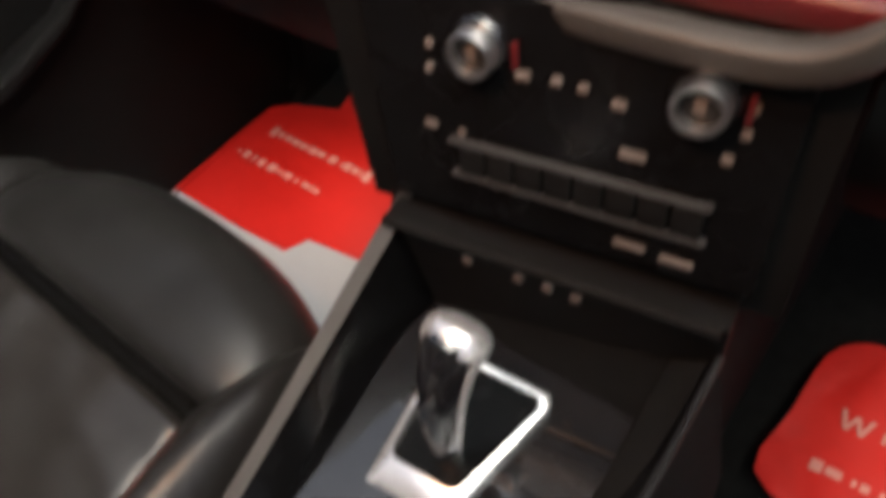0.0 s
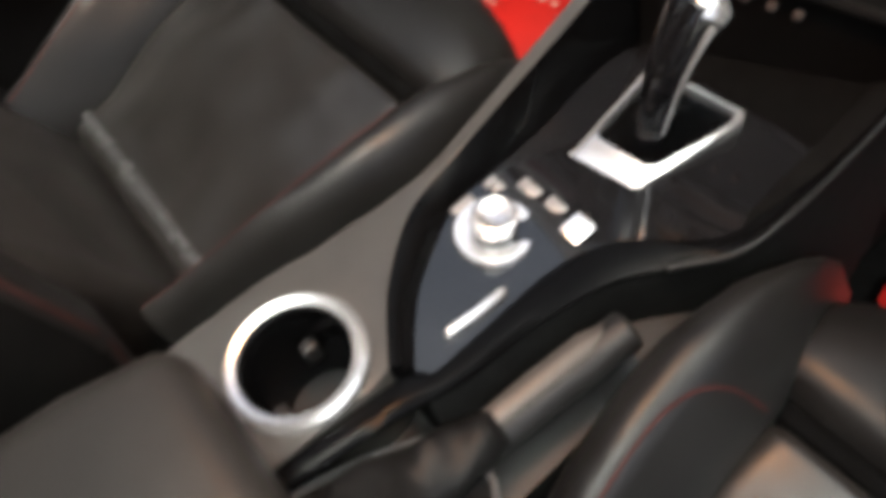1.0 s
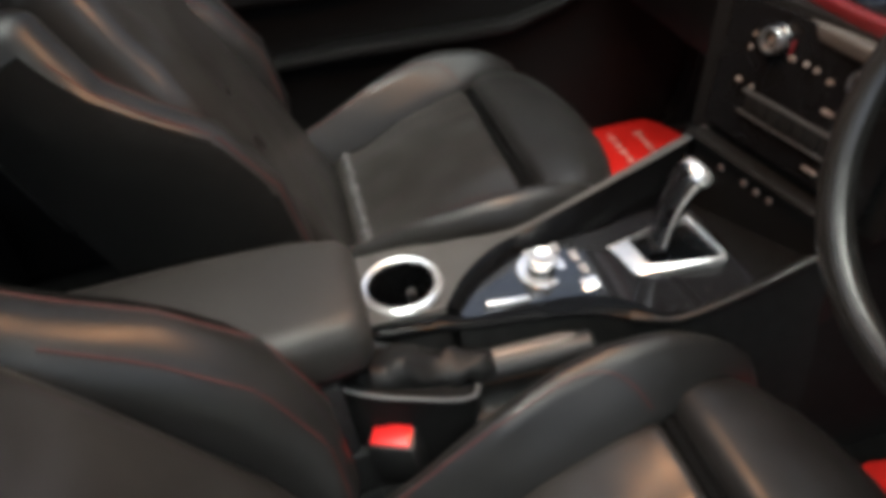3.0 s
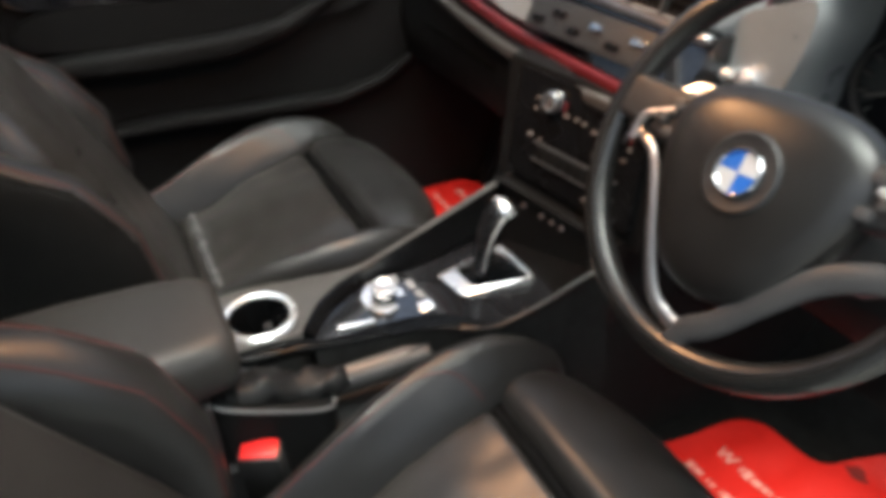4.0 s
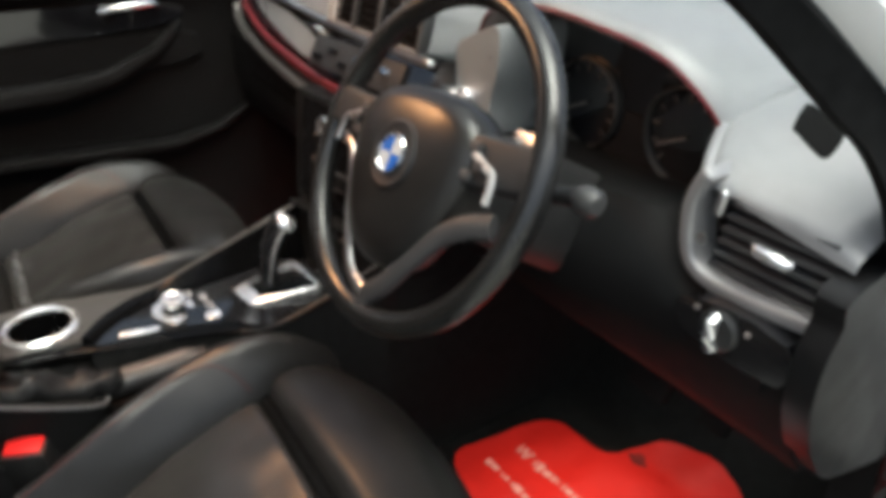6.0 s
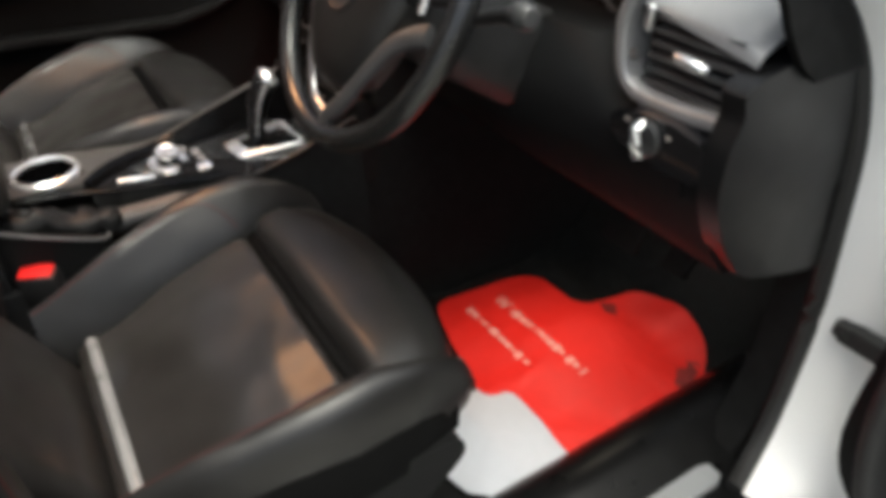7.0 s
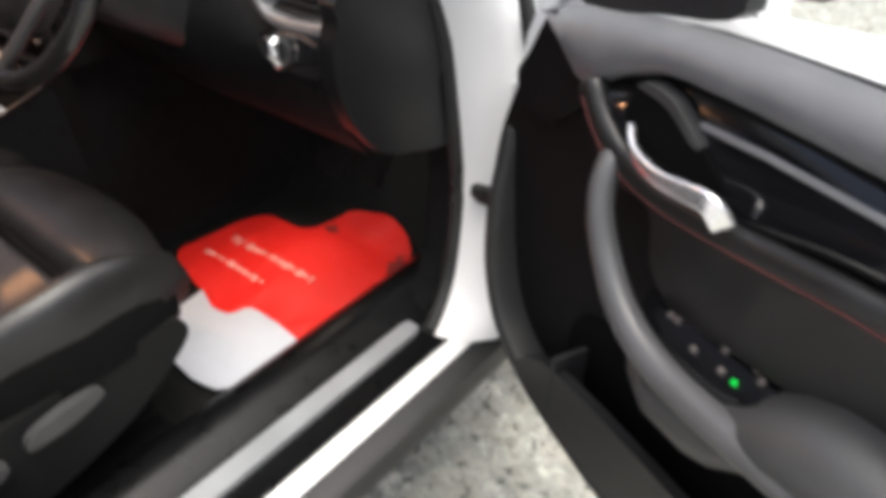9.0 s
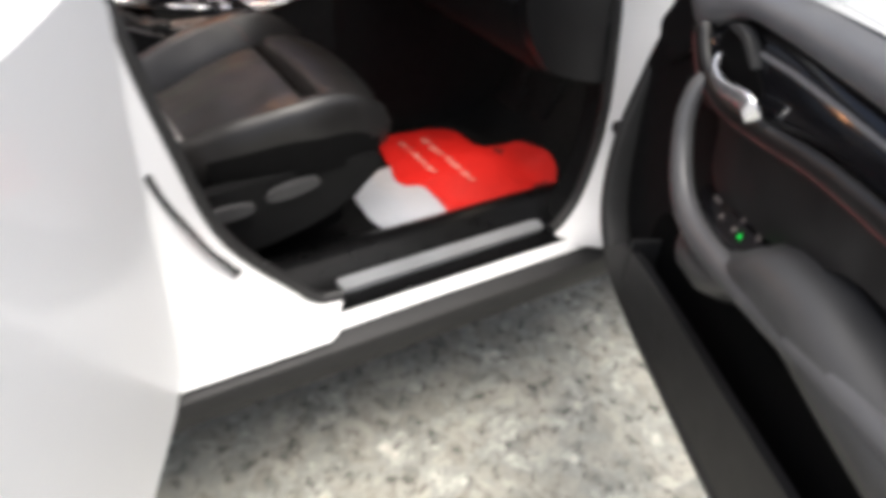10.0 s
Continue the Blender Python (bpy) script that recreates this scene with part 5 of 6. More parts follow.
for i in range(6):
    bm = B()
    box(bm, (0, 0, 0), (0.124 - 0.003 * i, 0.024, 0.0045), 0.0015, Matrix.Translation((0.672 + 0.001 * i, 0.684, 0.974 + 0.0140 * i)) @ Euler((radians(12), 0, 0)).to_matrix().to_4x4())
    part("vent_slat", bm, PLASTIC_G, sv, "black vent slat")
bm = B()
tube(bm, [(0.658, 0.670, 1.012), (0.663, 0.666, 1.012), (0.678, 0.665, 1.011), (0.693, 0.666, 1.010), (0.698, 0.670, 1.010)], [0.004, 0.0065, 0.007, 0.0065, 0.004], 12)
part("vent_tab", bm, BRIGHT, sv, "bright chrome vent tab")
bm = B()
pad(bm, [((0.612, 0.672, 1.030), 0.011, 0.010), ((0.615, 0.671, 1.048), 0.011, 0.010)], 0.005, 0.006, across=(1, 0, 0))
part("vent_wheel", bm, SILVER, sv, "silver vent wheel")
# light switch
bm = B()
prism(bm, smooth2([(0.618, 0.908), (0.618, 0.948), (0.728, 0.950), (0.728, 0.904)], 3), 0.640, 0.68, FRONT, off=0.003)
ls = part("light_switch", bm, GLOSS, dash, "gloss black light switch panel")
bm = B()
turned(bm, [(0.022, 0.0), (0.022, 0.006), (0.019, 0.009), (0.0, 0.009)], Matrix.Translation((0.660, 0.642, 0.930)) @ Euler((radians(90), 0, 0)).to_matrix().to_4x4(), 24)
part("switch_dial", bm, PLASTIC, ls)
bm = B()
tube(bm, [(0.662, 0.633, 0.911), (0.662, 0.625, 0.915), (0.661, 0.622, 0.929), (0.660, 0.625, 0.944), (0.660, 0.633, 0.948)], [0.005, 0.0068, 0.007, 0.0068, 0.005], 12)
part("switch_grip", bm, BRIGHT, ls, "chrome switch grip")
for x in (0.632, 0.690):
    bm = B()
    box(bm, (x, 0.6385, 0.941), (0.005, 0.004, 0.005), 0.001)
    part("switch_symbol", bm, AMBER, ls)

# pedals
pd = thing("pedal_set", 0.38, 1.0, 0.40, "black rubber faced pedals in the footwell", "pedals")
for x, w, z in ((0.34, 0.09, 0.50), (0.50, 0.05, 0.58)):
    bm = B()
    box(bm, (0, 0, 0), (w, 0.02, 0.07 if w > 0.06 else 0.16), 0.006, Matrix.Translation((x, 0.99, z)) @ Euler((radians(-35), 0, 0)).to_matrix().to_4x4())
    pp = part("pedal", bm, CARPET, pd)
    bm = B()
    tube(bm, [(x, 1.0, z + 0.02), (x, 1.03, z + 0.15), (x, 1.09, z + 0.30)], 0.010, 8)
    part("pedal_arm", bm, CARPET, pp)

# ---- steering wheel ----
WC = Matrix.Translation((0.396, 0.4525, 1.065)) @ Euler((radians(90 - 29), 0, radians(1))).to_matrix().to_4x4()
wheel = thing("steering_wheel", 0.396, 0.4525, 1.065, "black leather steering wheel with silver spokes and round badge", "steering wheel")


WH = WC @ Matrix.Translation((0.004, -0.005, 0.006)) @ Matrix.Rotation(radians(4), 4, "Z")  # the hub, turned a little


def WL(pts):
    return [WH @ Vector(p) for p in pts]


def W(pts):
    return [WC @ Vector(p) for p in pts]


bm = B()
n = 72
tube(bm, W([(0.1755 * math.cos(2 * math.pi * i / n), 0.1755 * math.sin(2 * math.pi * i / n), -0.006) for i in range(n)]), 0.0142, 14, closed=True, up=WC.to_3x3() @ Vector((0, 0, 1)))
rim = part("rim", bm, RIM, wheel, "smooth black leather rim", sharp=80)
bm = B()
hub = smooth2([(-0.105, 0.030), (-0.085, 0.062), (-0.04, 0.078), (0.04, 0.078), (0.085, 0.062), (0.105, 0.030), (0.098, -0.02), (0.075, -0.07), (0.045, -0.108), (0.0, -0.120), (-0.045, -0.108), (-0.075, -0.07), (-0.098, -0.02)], 4)
loft(bm, [[WH @ Vector((a * sc, b * sc, d)) for a, b in hub] for sc, d in ((0.95, -0.03), (0.97, -0.012), (0.94, 0.0), (0.88, 0.009), (0.7, 0.015), (0.4, 0.019), (0.12, 0.020))])
part("airbag_cover", bm, AIRBAG, wheel, "soft black airbag cover", sharp=60)
for s in (-1, 1):
    bm = B()
    pad(bm, [(WH @ Vector((s * 0.085, 0.022, -0.006)), 0.022, 0.055), (WH @ Vector((s * 0.125, 0.026, -0.008)), 0.020, 0.05), (WH @ Vector((s * 0.168, 0.030, -0.008)), 0.018, 0.046)], 0.008, 0.004, across=WH.to_3x3() @ Vector((0, 0, 1)))
    sp = part("spoke", bm, PLASTIC, wheel, "black spoke with buttons")
    bm = B()
    tube(bm, [WH @ v for v in curve_through([(s * a, b, 0.006) for a, b in ((0.100, 0.029), (0.117, 0.022), (0.130, 0.017), (0.1345, 0.004), (0.1355, -0.010))], 4)], 0.0042, 10, 0.7, up=WH.to_3x3() @ Vector((0, 0, 1)))
    part("spoke_trim", bm, TRIM if s > 0 else SILVER, sp, "satin silver spoke trim")
    bm = B()
    line = [(-0.137, -0.002, -0.004), (-0.110, -0.014, -0.002), (-0.082, -0.056, -0.001), (-0.068, -0.082, -0.001), (-0.039, -0.129, -0.003), (-0.012, -0.144, -0.005), (0.006, -0.148, -0.006)] if s < 0 else [(0.145, -0.026, -0.006), (0.120, -0.034, -0.003), (0.090, -0.053, -0.002), (0.061, -0.087, -0.002), (0.031, -0.126, -0.004), (0.008, -0.146, -0.006), (0.0, -0.168, -0.008)]
    leg = curve_through(line, 5)
    wide = [0.0045 + 0.004 * (i / (len(leg) - 1)) ** 1.5 if s < 0 else 0.0125 for i in range(len(leg))]
    tube(bm, [WH @ v for v in leg], wide, 10, 0.6, up=WH.to_3x3() @ Vector((0, 0, 1)))
    part("lower_spoke", bm, SILVER if s < 0 else PLASTIC_G, wheel, "satin silver lower spoke" if s < 0 else "dark lower spoke")
    bm = B()
    pad(bm, [(WH @ Vector((s * a, b, -0.045 + c)), 0.006, w) for a, b, c, w in ((0.095, 0.060, 0.004, 0.012), (0.118, 0.056, 0.006, 0.018), (0.136, 0.044, 0.010, 0.020), (0.145, 0.024, 0.014, 0.018), (0.143, 0.004, 0.016, 0.012))], 0.002, 0.004, across=WH.to_3x3() @ Vector((0, 0, 1)))
    part("shift_paddle", bm, BRIGHT, wheel, "bright silver shift paddle", sharp=60)
    for k, (a, b_) in enumerate(((0.098, 0.036), (0.112, 0.020), (0.098, 0.008))):
        bm = B()
        box(bm, (s * a, b_, 0.006), (0.014, 0.010, 0.006), 0.002, WH)
        part("wheel_button", bm, PLASTIC_G, sp)
bm = B()
turned(bm, [(0.036, 0.012), (0.0365, 0.020), (0.033, 0.0225), (0.030, 0.0215), (0.0, 0.021)], WH, 36)
bd = part("badge", bm, PLASTIC, wheel, "round badge in blue and white quarters")
for q in range(4):
    bm = B()
    prism(bm, [(0, 0)] + [(0.0195 * math.cos(radians(90 * q + 90 * i / 8)), 0.0195 * math.sin(radians(90 * q + 90 * i / 8))) for i in range(9)], 0.021, 0.0235, WH)
    part("badge_quarter", bm, BLUE if q % 2 else ENAMEL, bd)
bm = B()
tube(bm, WL([(0.0198 * math.cos(2 * math.pi * i / 36), 0.0198 * math.sin(2 * math.pi * i / 36), 0.0235) for i in range(36)]), 0.0018, 6, closed=True)
part("badge_ring", bm, CHROME, bd)
col = thing("steering_column", 0.396, 0.58, 1.0, "black steering column shroud with stalks", "steering column")
bm = B()
pad(bm, [(WC @ Vector((0, 0, -0.045)), 0.12, 0.11), (WC @ Vector((0, -0.005, -0.12)), 0.13, 0.125), (WC @ Vector((0, -0.01, -0.30)), 0.14, 0.14)], 0.04, 0.008)
part("shroud", bm, PLASTIC, col)
for s, e, h in ((1, 0.155, 0.032), (-1, 0.135, 0.0)):
    bm = B()
    tube(bm, W([(s * 0.05, 0.0, -0.105), (s * (e - 0.035), h * 0.8, -0.10), (s * e, h, -0.095)]), [0.007, 0.009, 0.012], 10)
    st = part("stalk", bm, PLASTIC, col, "black column stalk")
    bm = B()
    tube(bm, W([(s * (e - 0.012), h, -0.096), (s * (e - 0.002), h, -0.095), (s * (e + 0.012), h, -0.093), (s * (e + 0.018), h, -0.092)]), [0.0115, 0.0155, 0.0145, 0.009], 14)
    part("stalk_end", bm, PULL, st, "grey stalk end")

# ---- front door, standing open ----


def hinged(name, x, y, a, label, category="car door"):
    """A door's Empty on its hinge line: local x along the door, local y outwards."""
    th = thing(name, x, y, 0.40, label, category)
    th.matrix_basis = Matrix.Translation((x, y, 0.02)) @ Matrix.Rotation(radians(a - 90), 4, "Z")
    WORLD[th] = th.matrix_basis.copy()
    return th


UZ = Matrix(((1, 0, 0, 0), (0, 0, -1, 0), (0, 1, 0, 0), (0, 0, 0, 1)))  # (u, z, inward)
door = hinged("front_door", 0.882, 0.942, 65, "open white car door with dark leather and gloss trim inside")


def dpart(name, outline, w0, w1, mat, label="", off=0.006, k=4, parent=None, seg=2, hole=None):
    b = B()
    prism(b, smooth2(outline, k), w0, w1, UZ, off=0 if hole else off, seg=seg, hole=smooth2(hole, k) if hole else None)
    if hole:
        bevel(b, off, seg, 50)
    return part(name, b, mat, parent or door, label, local=True)


dpart("outer_skin", [(0.03, 0.42), (0.02, 0.60), (0.03, 0.80), (0.07, 0.96), (0.20, 1.01), (0.50, 1.030), (0.85, 1.035), (1.06, 1.035), (1.10, 0.92), (1.09, 0.70), (1.04, 0.50), (0.96, 0.41), (0.50, 0.395), (0.12, 0.40)], -0.03, 0.055, PAINT, "white painted door shell", 0.02)
dpart("door_card", [(0.055, 0.50), (0.05, 0.66), (0.07, 0.79), (0.105, 0.875), (0.132, 0.93), (0.17, 0.985), (0.28, 1.01), (0.50, 1.02), (0.85, 1.03), (1.03, 1.03), (1.07, 0.90), (1.06, 0.70), (1.02, 0.54), (0.94, 0.455), (0.50, 0.445), (0.16, 0.455)], 0.055, 0.100, CARD, "black plastic door card", 0.010)
# upper pad under the window line
bm = B()
rings = []
for u in np.linspace(0.178, 1.04, 34):
    zt = float(np.interp(u, (0.178, 0.205, 0.27, 0.34, 0.42, 0.50, 0.70, 1.05), (1.004, 1.018, 1.026, 1.040, 1.050, 1.055, 1.060, 1.062)))
    zb = float(np.interp(u, (0.178, 0.19, 0.222, 0.25, 0.271, 0.325, 0.395, 0.48, 0.65, 1.05), (0.998, 0.994, 0.972, 0.950, 0.942, 0.978, 1.004, 1.008, 1.008, 1.000)))
    rings.append([Vector((u, -w, z)) for w, z in ((0.055, zt - 0.022), (0.072, zt - 0.009), (0.092, zt - 0.001), (0.108, zt - 0.010), (0.118, zt - 0.4 * (zt - zb)), (0.122, zb + 0.008), (0.114, zb), (0.06, zb))])
loft(bm, rings)
part("upper_pad", bm, DOORPAD, door, "soft grey upper door pad", local=True, sharp=60)
dpart("sail_panel", [(0.19, 1.005), (0.205, 1.06), (0.25, 1.105), (0.37, 1.14), (0.42, 1.062), (0.31, 1.03)], 0.045, 0.070, PLASTIC, "black corner panel beside the mirror", 0.006)
dpart("corner_trim", [(0.122, 0.90), (0.148, 0.945), (0.186, 1.002), (0.222, 0.980), (0.268, 0.934), (0.245, 0.90), (0.18, 0.865)], 0.096, 0.112, CARD, "black corner trim of the door card", 0.005)
bm = B()
pad(bm, [(Vector((u, -0.052, z)), 0.024, 0.016) for u, z in smooth2([(0.034, 0.80), (0.044, 0.844), (0.061, 0.881), (0.098, 0.945), (0.136, 1.01), (0.167, 1.061), (0.22, 1.115)], 3, False)], 0.005, 0.004, across=(0, 1, 0))
part("shell_flange", bm, PAINT, door, "white folded edge of the door shell", local=True, sharp=60)
# gloss strip that sweeps back from the handle
bm = B()
rings = []
for u in np.linspace(0.300, 1.03, 34):
    zt = float(np.interp(u, (0.300, 0.34, 0.40, 0.46, 0.65, 1.03), (0.962, 0.984, 1.004, 1.008, 1.008, 1.000)))
    zb = float(np.interp(u, (0.300, 0.34, 0.40, 0.46, 0.518, 0.596, 0.651, 0.85, 1.03), (0.950, 0.920, 0.902, 0.900, 0.908, 0.930, 0.938, 0.944, 0.944)))
    h = zt - zb
    face = [(0.084, 1.0), (0.091, 0.97), (0.100, 0.86), (0.109, 0.70), (0.116, 0.53), (0.121, 0.36), (0.124, 0.18), (0.124, 0.05), (0.120, 0.0)]
    rings.append([Vector((u, -w, zb + h * e)) for w, e in [*face, (0.080, 0.0), (0.080, 1.0)]])
loft(bm, rings)
part("gloss_strip", bm, DOORGLOSS, door, "gloss black door trim strip", local=True, sharp=50)
bm = B()
pad(bm, [(Vector((u, -w, z)), 0.007, 0.006) for u, w, z in ((0.445, 0.1135, 0.974), (0.52, 0.1135, 0.979), (0.62, 0.1125, 0.980), (0.80, 0.1125, 0.978), (1.01, 0.1125, 0.975))], 0.002, 0.004, across=(0, 0, 1))
part("strip_line", bm, SILVER_D, door, "dull satin line in the trim", local=True)
# inner handle in its recess
bm = B()
grip = curve_through([(0.368, 0.128, 0.942), (0.386, 0.140, 0.932), (0.412, 0.146, 0.926), (0.445, 0.149, 0.925), (0.495, 0.151, 0.934), (0.510, 0.148, 0.929), (0.516, 0.142, 0.917)], 5)
pad(bm, [(Vector((u, -w, z)), 0.008 + 0.014 * min(1.0, i / 20), 0.008) for i, (u, w, z) in enumerate(tuple(v) for v in grip)], 0.0035, 0.004, across=(0, 0, 1))
part("inner_handle", bm, BRIGHT, door, "bright chrome inner door handle", local=True, sharp=60)
# black plate paints the shade inside the handle recess
dpart("handle_recess", [(0.350, 0.945), (0.352, 0.968), (0.376, 0.988), (0.415, 0.984), (0.452, 0.962), (0.490, 0.934), (0.440, 0.915), (0.385, 0.918)], 0.100, 0.1235, SEAM, "handle recess, its shade put in as black", 0.003)
dpart("recess_blade", [(0.365, 0.984), (0.38, 0.992), (0.41, 0.990), (0.43, 0.980), (0.455, 0.962), (0.450, 0.957), (0.42, 0.974), (0.40, 0.981)], 0.110, 0.127, PULL, "pale grey rim of the recess", 0.002)
# leather middle with a red seam
dpart("leather_insert", [(0.30, 0.90), (0.36, 0.905), (0.46, 0.902), (0.57, 0.905), (0.70, 0.915), (0.86, 0.922), (1.03, 0.920), (1.04, 0.86), (0.93, 0.845), (0.82, 0.850), (0.74, 0.840), (0.66, 0.80), (0.52, 0.775), (0.46, 0.77), (0.42, 0.80), (0.40, 0.86), (0.33, 0.86)], 0.096, 0.116, LEATHER, "dark leather door insert", 0.008)
roll_z = [(0.292, 0.955), (0.318, 0.925), (0.36, 0.900), (0.42, 0.890), (0.50, 0.896), (0.58, 0.908), (0.67, 0.920), (0.86, 0.926), (1.02, 0.924)]
bm = B()
pad(bm, [(Vector((u, -0.121, z)), 0.032, 0.030) for u, z in smooth2(roll_z, 3, False)], 0.013, 0.01, 5, across=(0, 0, 1))
skin = BVHTree.FromBMesh(bm)
part("leather_roll", bm, LEATHER, door, "padded leather roll", local=True, sharp=60)
bm = B()
seam_line = []
for u, z in smooth2([(u, z - 0.008) for u, z in roll_z], 5, False):
    hit = skin.ray_cast(Vector((u, -0.3, z)), Vector((0, 1, 0)))[0]
    if hit:
        seam_line.append(hit)
tube(bm, seam_line, 0.0018, 5)
part("red_stitching", bm, STITCH, door, "red stitched seam", local=True)
# pull bar that runs down into the armrest
bm = B()
bar = curve_through([(0.345, 0.108, 0.912), (0.352, 0.136, 0.890), (0.366, 0.150, 0.850), (0.394, 0.155, 0.805), (0.436, 0.160, 0.767), (0.490, 0.163, 0.745), (0.560, 0.163, 0.741), (0.68, 0.163, 0.755), (0.82, 0.160, 0.775), (1.0, 0.150, 0.790)], 5)
tube(bm, [Vector((u, -w, z)) for u, w, z in [tuple(v) for v in bar]], [0.0125 + 0.006 * min(1, i / 25) for i in range(len(bar))], 12, 1.0)
part("pull_bar", bm, BAR, door, "grey door pull bar", local=True, sharp=80)
bm = B()
rings = []
for u in np.linspace(0.44, 1.04, 20):
    zt = float(np.interp(u, (0.44, 0.50, 0.575, 0.61, 0.634, 0.673, 0.75, 0.86, 1.04), (0.742, 0.756, 0.760, 0.782, 0.808, 0.822, 0.826, 0.812, 0.800)))
    g = float(np.interp(u, (0.44, 0.50, 0.95, 1.04), (0.55, 1.0, 1.0, 0.6)))
    rings.append([Vector((u, -(0.095 + w * g), z)) for w, z in ((0.0, zt + 0.004), (0.035, zt - 0.001), (0.062, zt - 0.010), (0.078, zt - 0.028), (0.084, zt - 0.052), (0.074, zt - 0.078), (0.045, zt - 0.092), (0.0, zt - 0.10))])
loft(bm, rings)
part("armrest", bm, PULL, door, "grey padded door armrest", local=True, sharp=60)
bm = B()
prism(bm, smooth2([(0.435, -0.100), (0.45, -0.140), (0.52, -0.152), (0.585, -0.150), (0.618, -0.125), (0.612, -0.100)], 4), 0.0, 0.012, Matrix.Translation((0, 0, 0.7605)) @ Matrix(((1, 0, 0, 0), (0, 1, 0, 0), (0.10, 0.25, 1, -0.0225), (0, 0, 0, 1))), off=0.003)
sw = part("switch_panel", bm, GLOSS, door, "gloss black window switch panel", local=True)
for u, w, mt in ((0.470, 0.122, AMBER), (0.480, 0.122, AMBER), (0.520, 0.137, AMBER), (0.540, 0.116, AMBER), (0.557, 0.137, AMBER), (0.576, 0.112, AMBER), (0.574, 0.138, GREEN), (0.588, 0.120, AMBER)):
    bm = B()
    z = 0.7605 + 0.10 * u - 0.25 * w - 0.0225 + 0.012
    d = 0.0042 if mt is GREEN else 0.006
    box(bm, (u, -w, z + 0.002), (d, d, 0.008), 0.002)
    part("window_switch", bm, mt, sw, "green lit switch" if mt is GREEN else "pale switch symbol", local=True)
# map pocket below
# near-black panel paints the shade inside the map pocket
dpart("pocket_panel", [(0.30, 0.52), (0.30, 0.62), (0.38, 0.66), (0.60, 0.66), (0.95, 0.68), (1.0, 0.62), (0.92, 0.52), (0.60, 0.495), (0.38, 0.495)], 0.096, 0.104, SEAM, "map pocket, its shade put in as black", 0.004)
bm = B()
lip = curve_through([(0.095, 0.100, 0.80), (0.105, 0.125, 0.70), (0.125, 0.138, 0.60), (0.17, 0.142, 0.52), (0.26, 0.145, 0.475), (0.40, 0.148, 0.46), (0.60, 0.15, 0.46), (0.80, 0.148, 0.465), (0.95, 0.13, 0.50), (1.02, 0.115, 0.56)], 5)
pad(bm, [(Vector((u, -w + 0.02, z)), 0.055, 0.03) for u, w, z in [tuple(v) for v in lip]], 0.012, 0.01, across=(0, 1, 0))
part("lower_trim", bm, SKIRT, door, "dark grey lower door trim edge", local=True, sharp=60)
dpart("pocket_front", [(0.24, 0.49), (0.30, 0.56), (0.45, 0.585), (0.70, 0.60), (0.95, 0.61), (0.99, 0.56), (0.92, 0.49), (0.60, 0.47), (0.38, 0.47)], 0.140, 0.156, PLASTIC, "black map pocket front", 0.006)
dpart("pocket_divider", [(0.327, 0.50), (0.327, 0.592), (0.335, 0.592), (0.335, 0.50)], 0.097, 0.157, SKIRT, "grey divider in the map pocket", 0.0015, 1)
# window frame, glass and outside mirror
bm = B()
fr = curve_through([(0.075, 0.01, 0.88), (0.15, 0.01, 0.99), (0.235, 0.0, 1.09), (0.42, -0.01, 1.24), (0.64, -0.02, 1.36), (0.85, -0.02, 1.41), (1.04, -0.02, 1.41), (1.10, -0.015, 1.30), (1.12, 0.0, 1.05)], 4)
pad(bm, [(Vector((u, -w, z)), 0.05, 0.035) for u, w, z in [tuple(v) for v in fr]], 0.010, 0.01, across=(0, 1, 0))
part("window_frame", bm, PAINT, door, "white window frame", local=True, sharp=60)
bm = B()
tube(bm, [Vector((u + 0.012, -w - 0.026, z - 0.016)) for u, w, z in [tuple(v) for v in fr]], 0.012, 8)
part("frame_seal", bm, RUBBER, door, "black window seal", local=True)
bm = B()
prism(bm, [(0.22, 1.03), (0.42, 1.22), (0.64, 1.345), (0.85, 1.395), (1.03, 1.395), (1.09, 1.28), (1.10, 1.04)], 0.0, 0.004, UZ)
gl = part("window_glass", bm, GLASS, door, "clear side window", local=True)
gl.visible_shadow = False
bm = B()
tube(bm, [Vector((u, -0.062, z)) for u, z in smooth2([(0.30, 1.01), (0.40, 1.034), (0.70, 1.048), (1.08, 1.050)], 4, False)], 0.005, 8)
part("glass_seal", bm, RUBBER, door, "black window sill seal", local=True)
bm = B()
pad(bm, [(Vector((0.23, 0.06, 1.04)), 0.05, 0.04), (Vector((0.25, 0.12, 1.06)), 0.08, 0.09), (Vector((0.27, 0.18, 1.075)), 0.12, 0.14), (Vector((0.28, 0.27, 1.08)), 0.11, 0.14)], 0.035, 0.03, across=(1, 0, 0))
mr = part("wing_mirror", bm, PLASTIC, door, "dark grey wing mirror", local=True, sharp=60)

# ---- rear door, standing open ----
rear = hinged("rear_door", 0.884, -0.105, 65, "open white rear car door")


def rpart(name, outline, w0, w1, mat, label="", off=0.012):
    b = B()
    prism(b, smooth2(outline, 4), w0, w1, UZ, off=off, seg=3)
    return part(name, b, mat, rear, label, local=True)


rpart("outer_skin", [(0.0, 0.40), (-0.005, 0.60), (0.0, 0.85), (0.01, 1.03), (0.25, 1.05), (0.60, 1.06), (0.84, 1.06), (0.88, 0.95), (0.84, 0.80), (0.70, 0.68), (0.62, 0.50), (0.56, 0.40), (0.30, 0.395)], -0.03, 0.05, PAINT, "smooth white painted door skin")
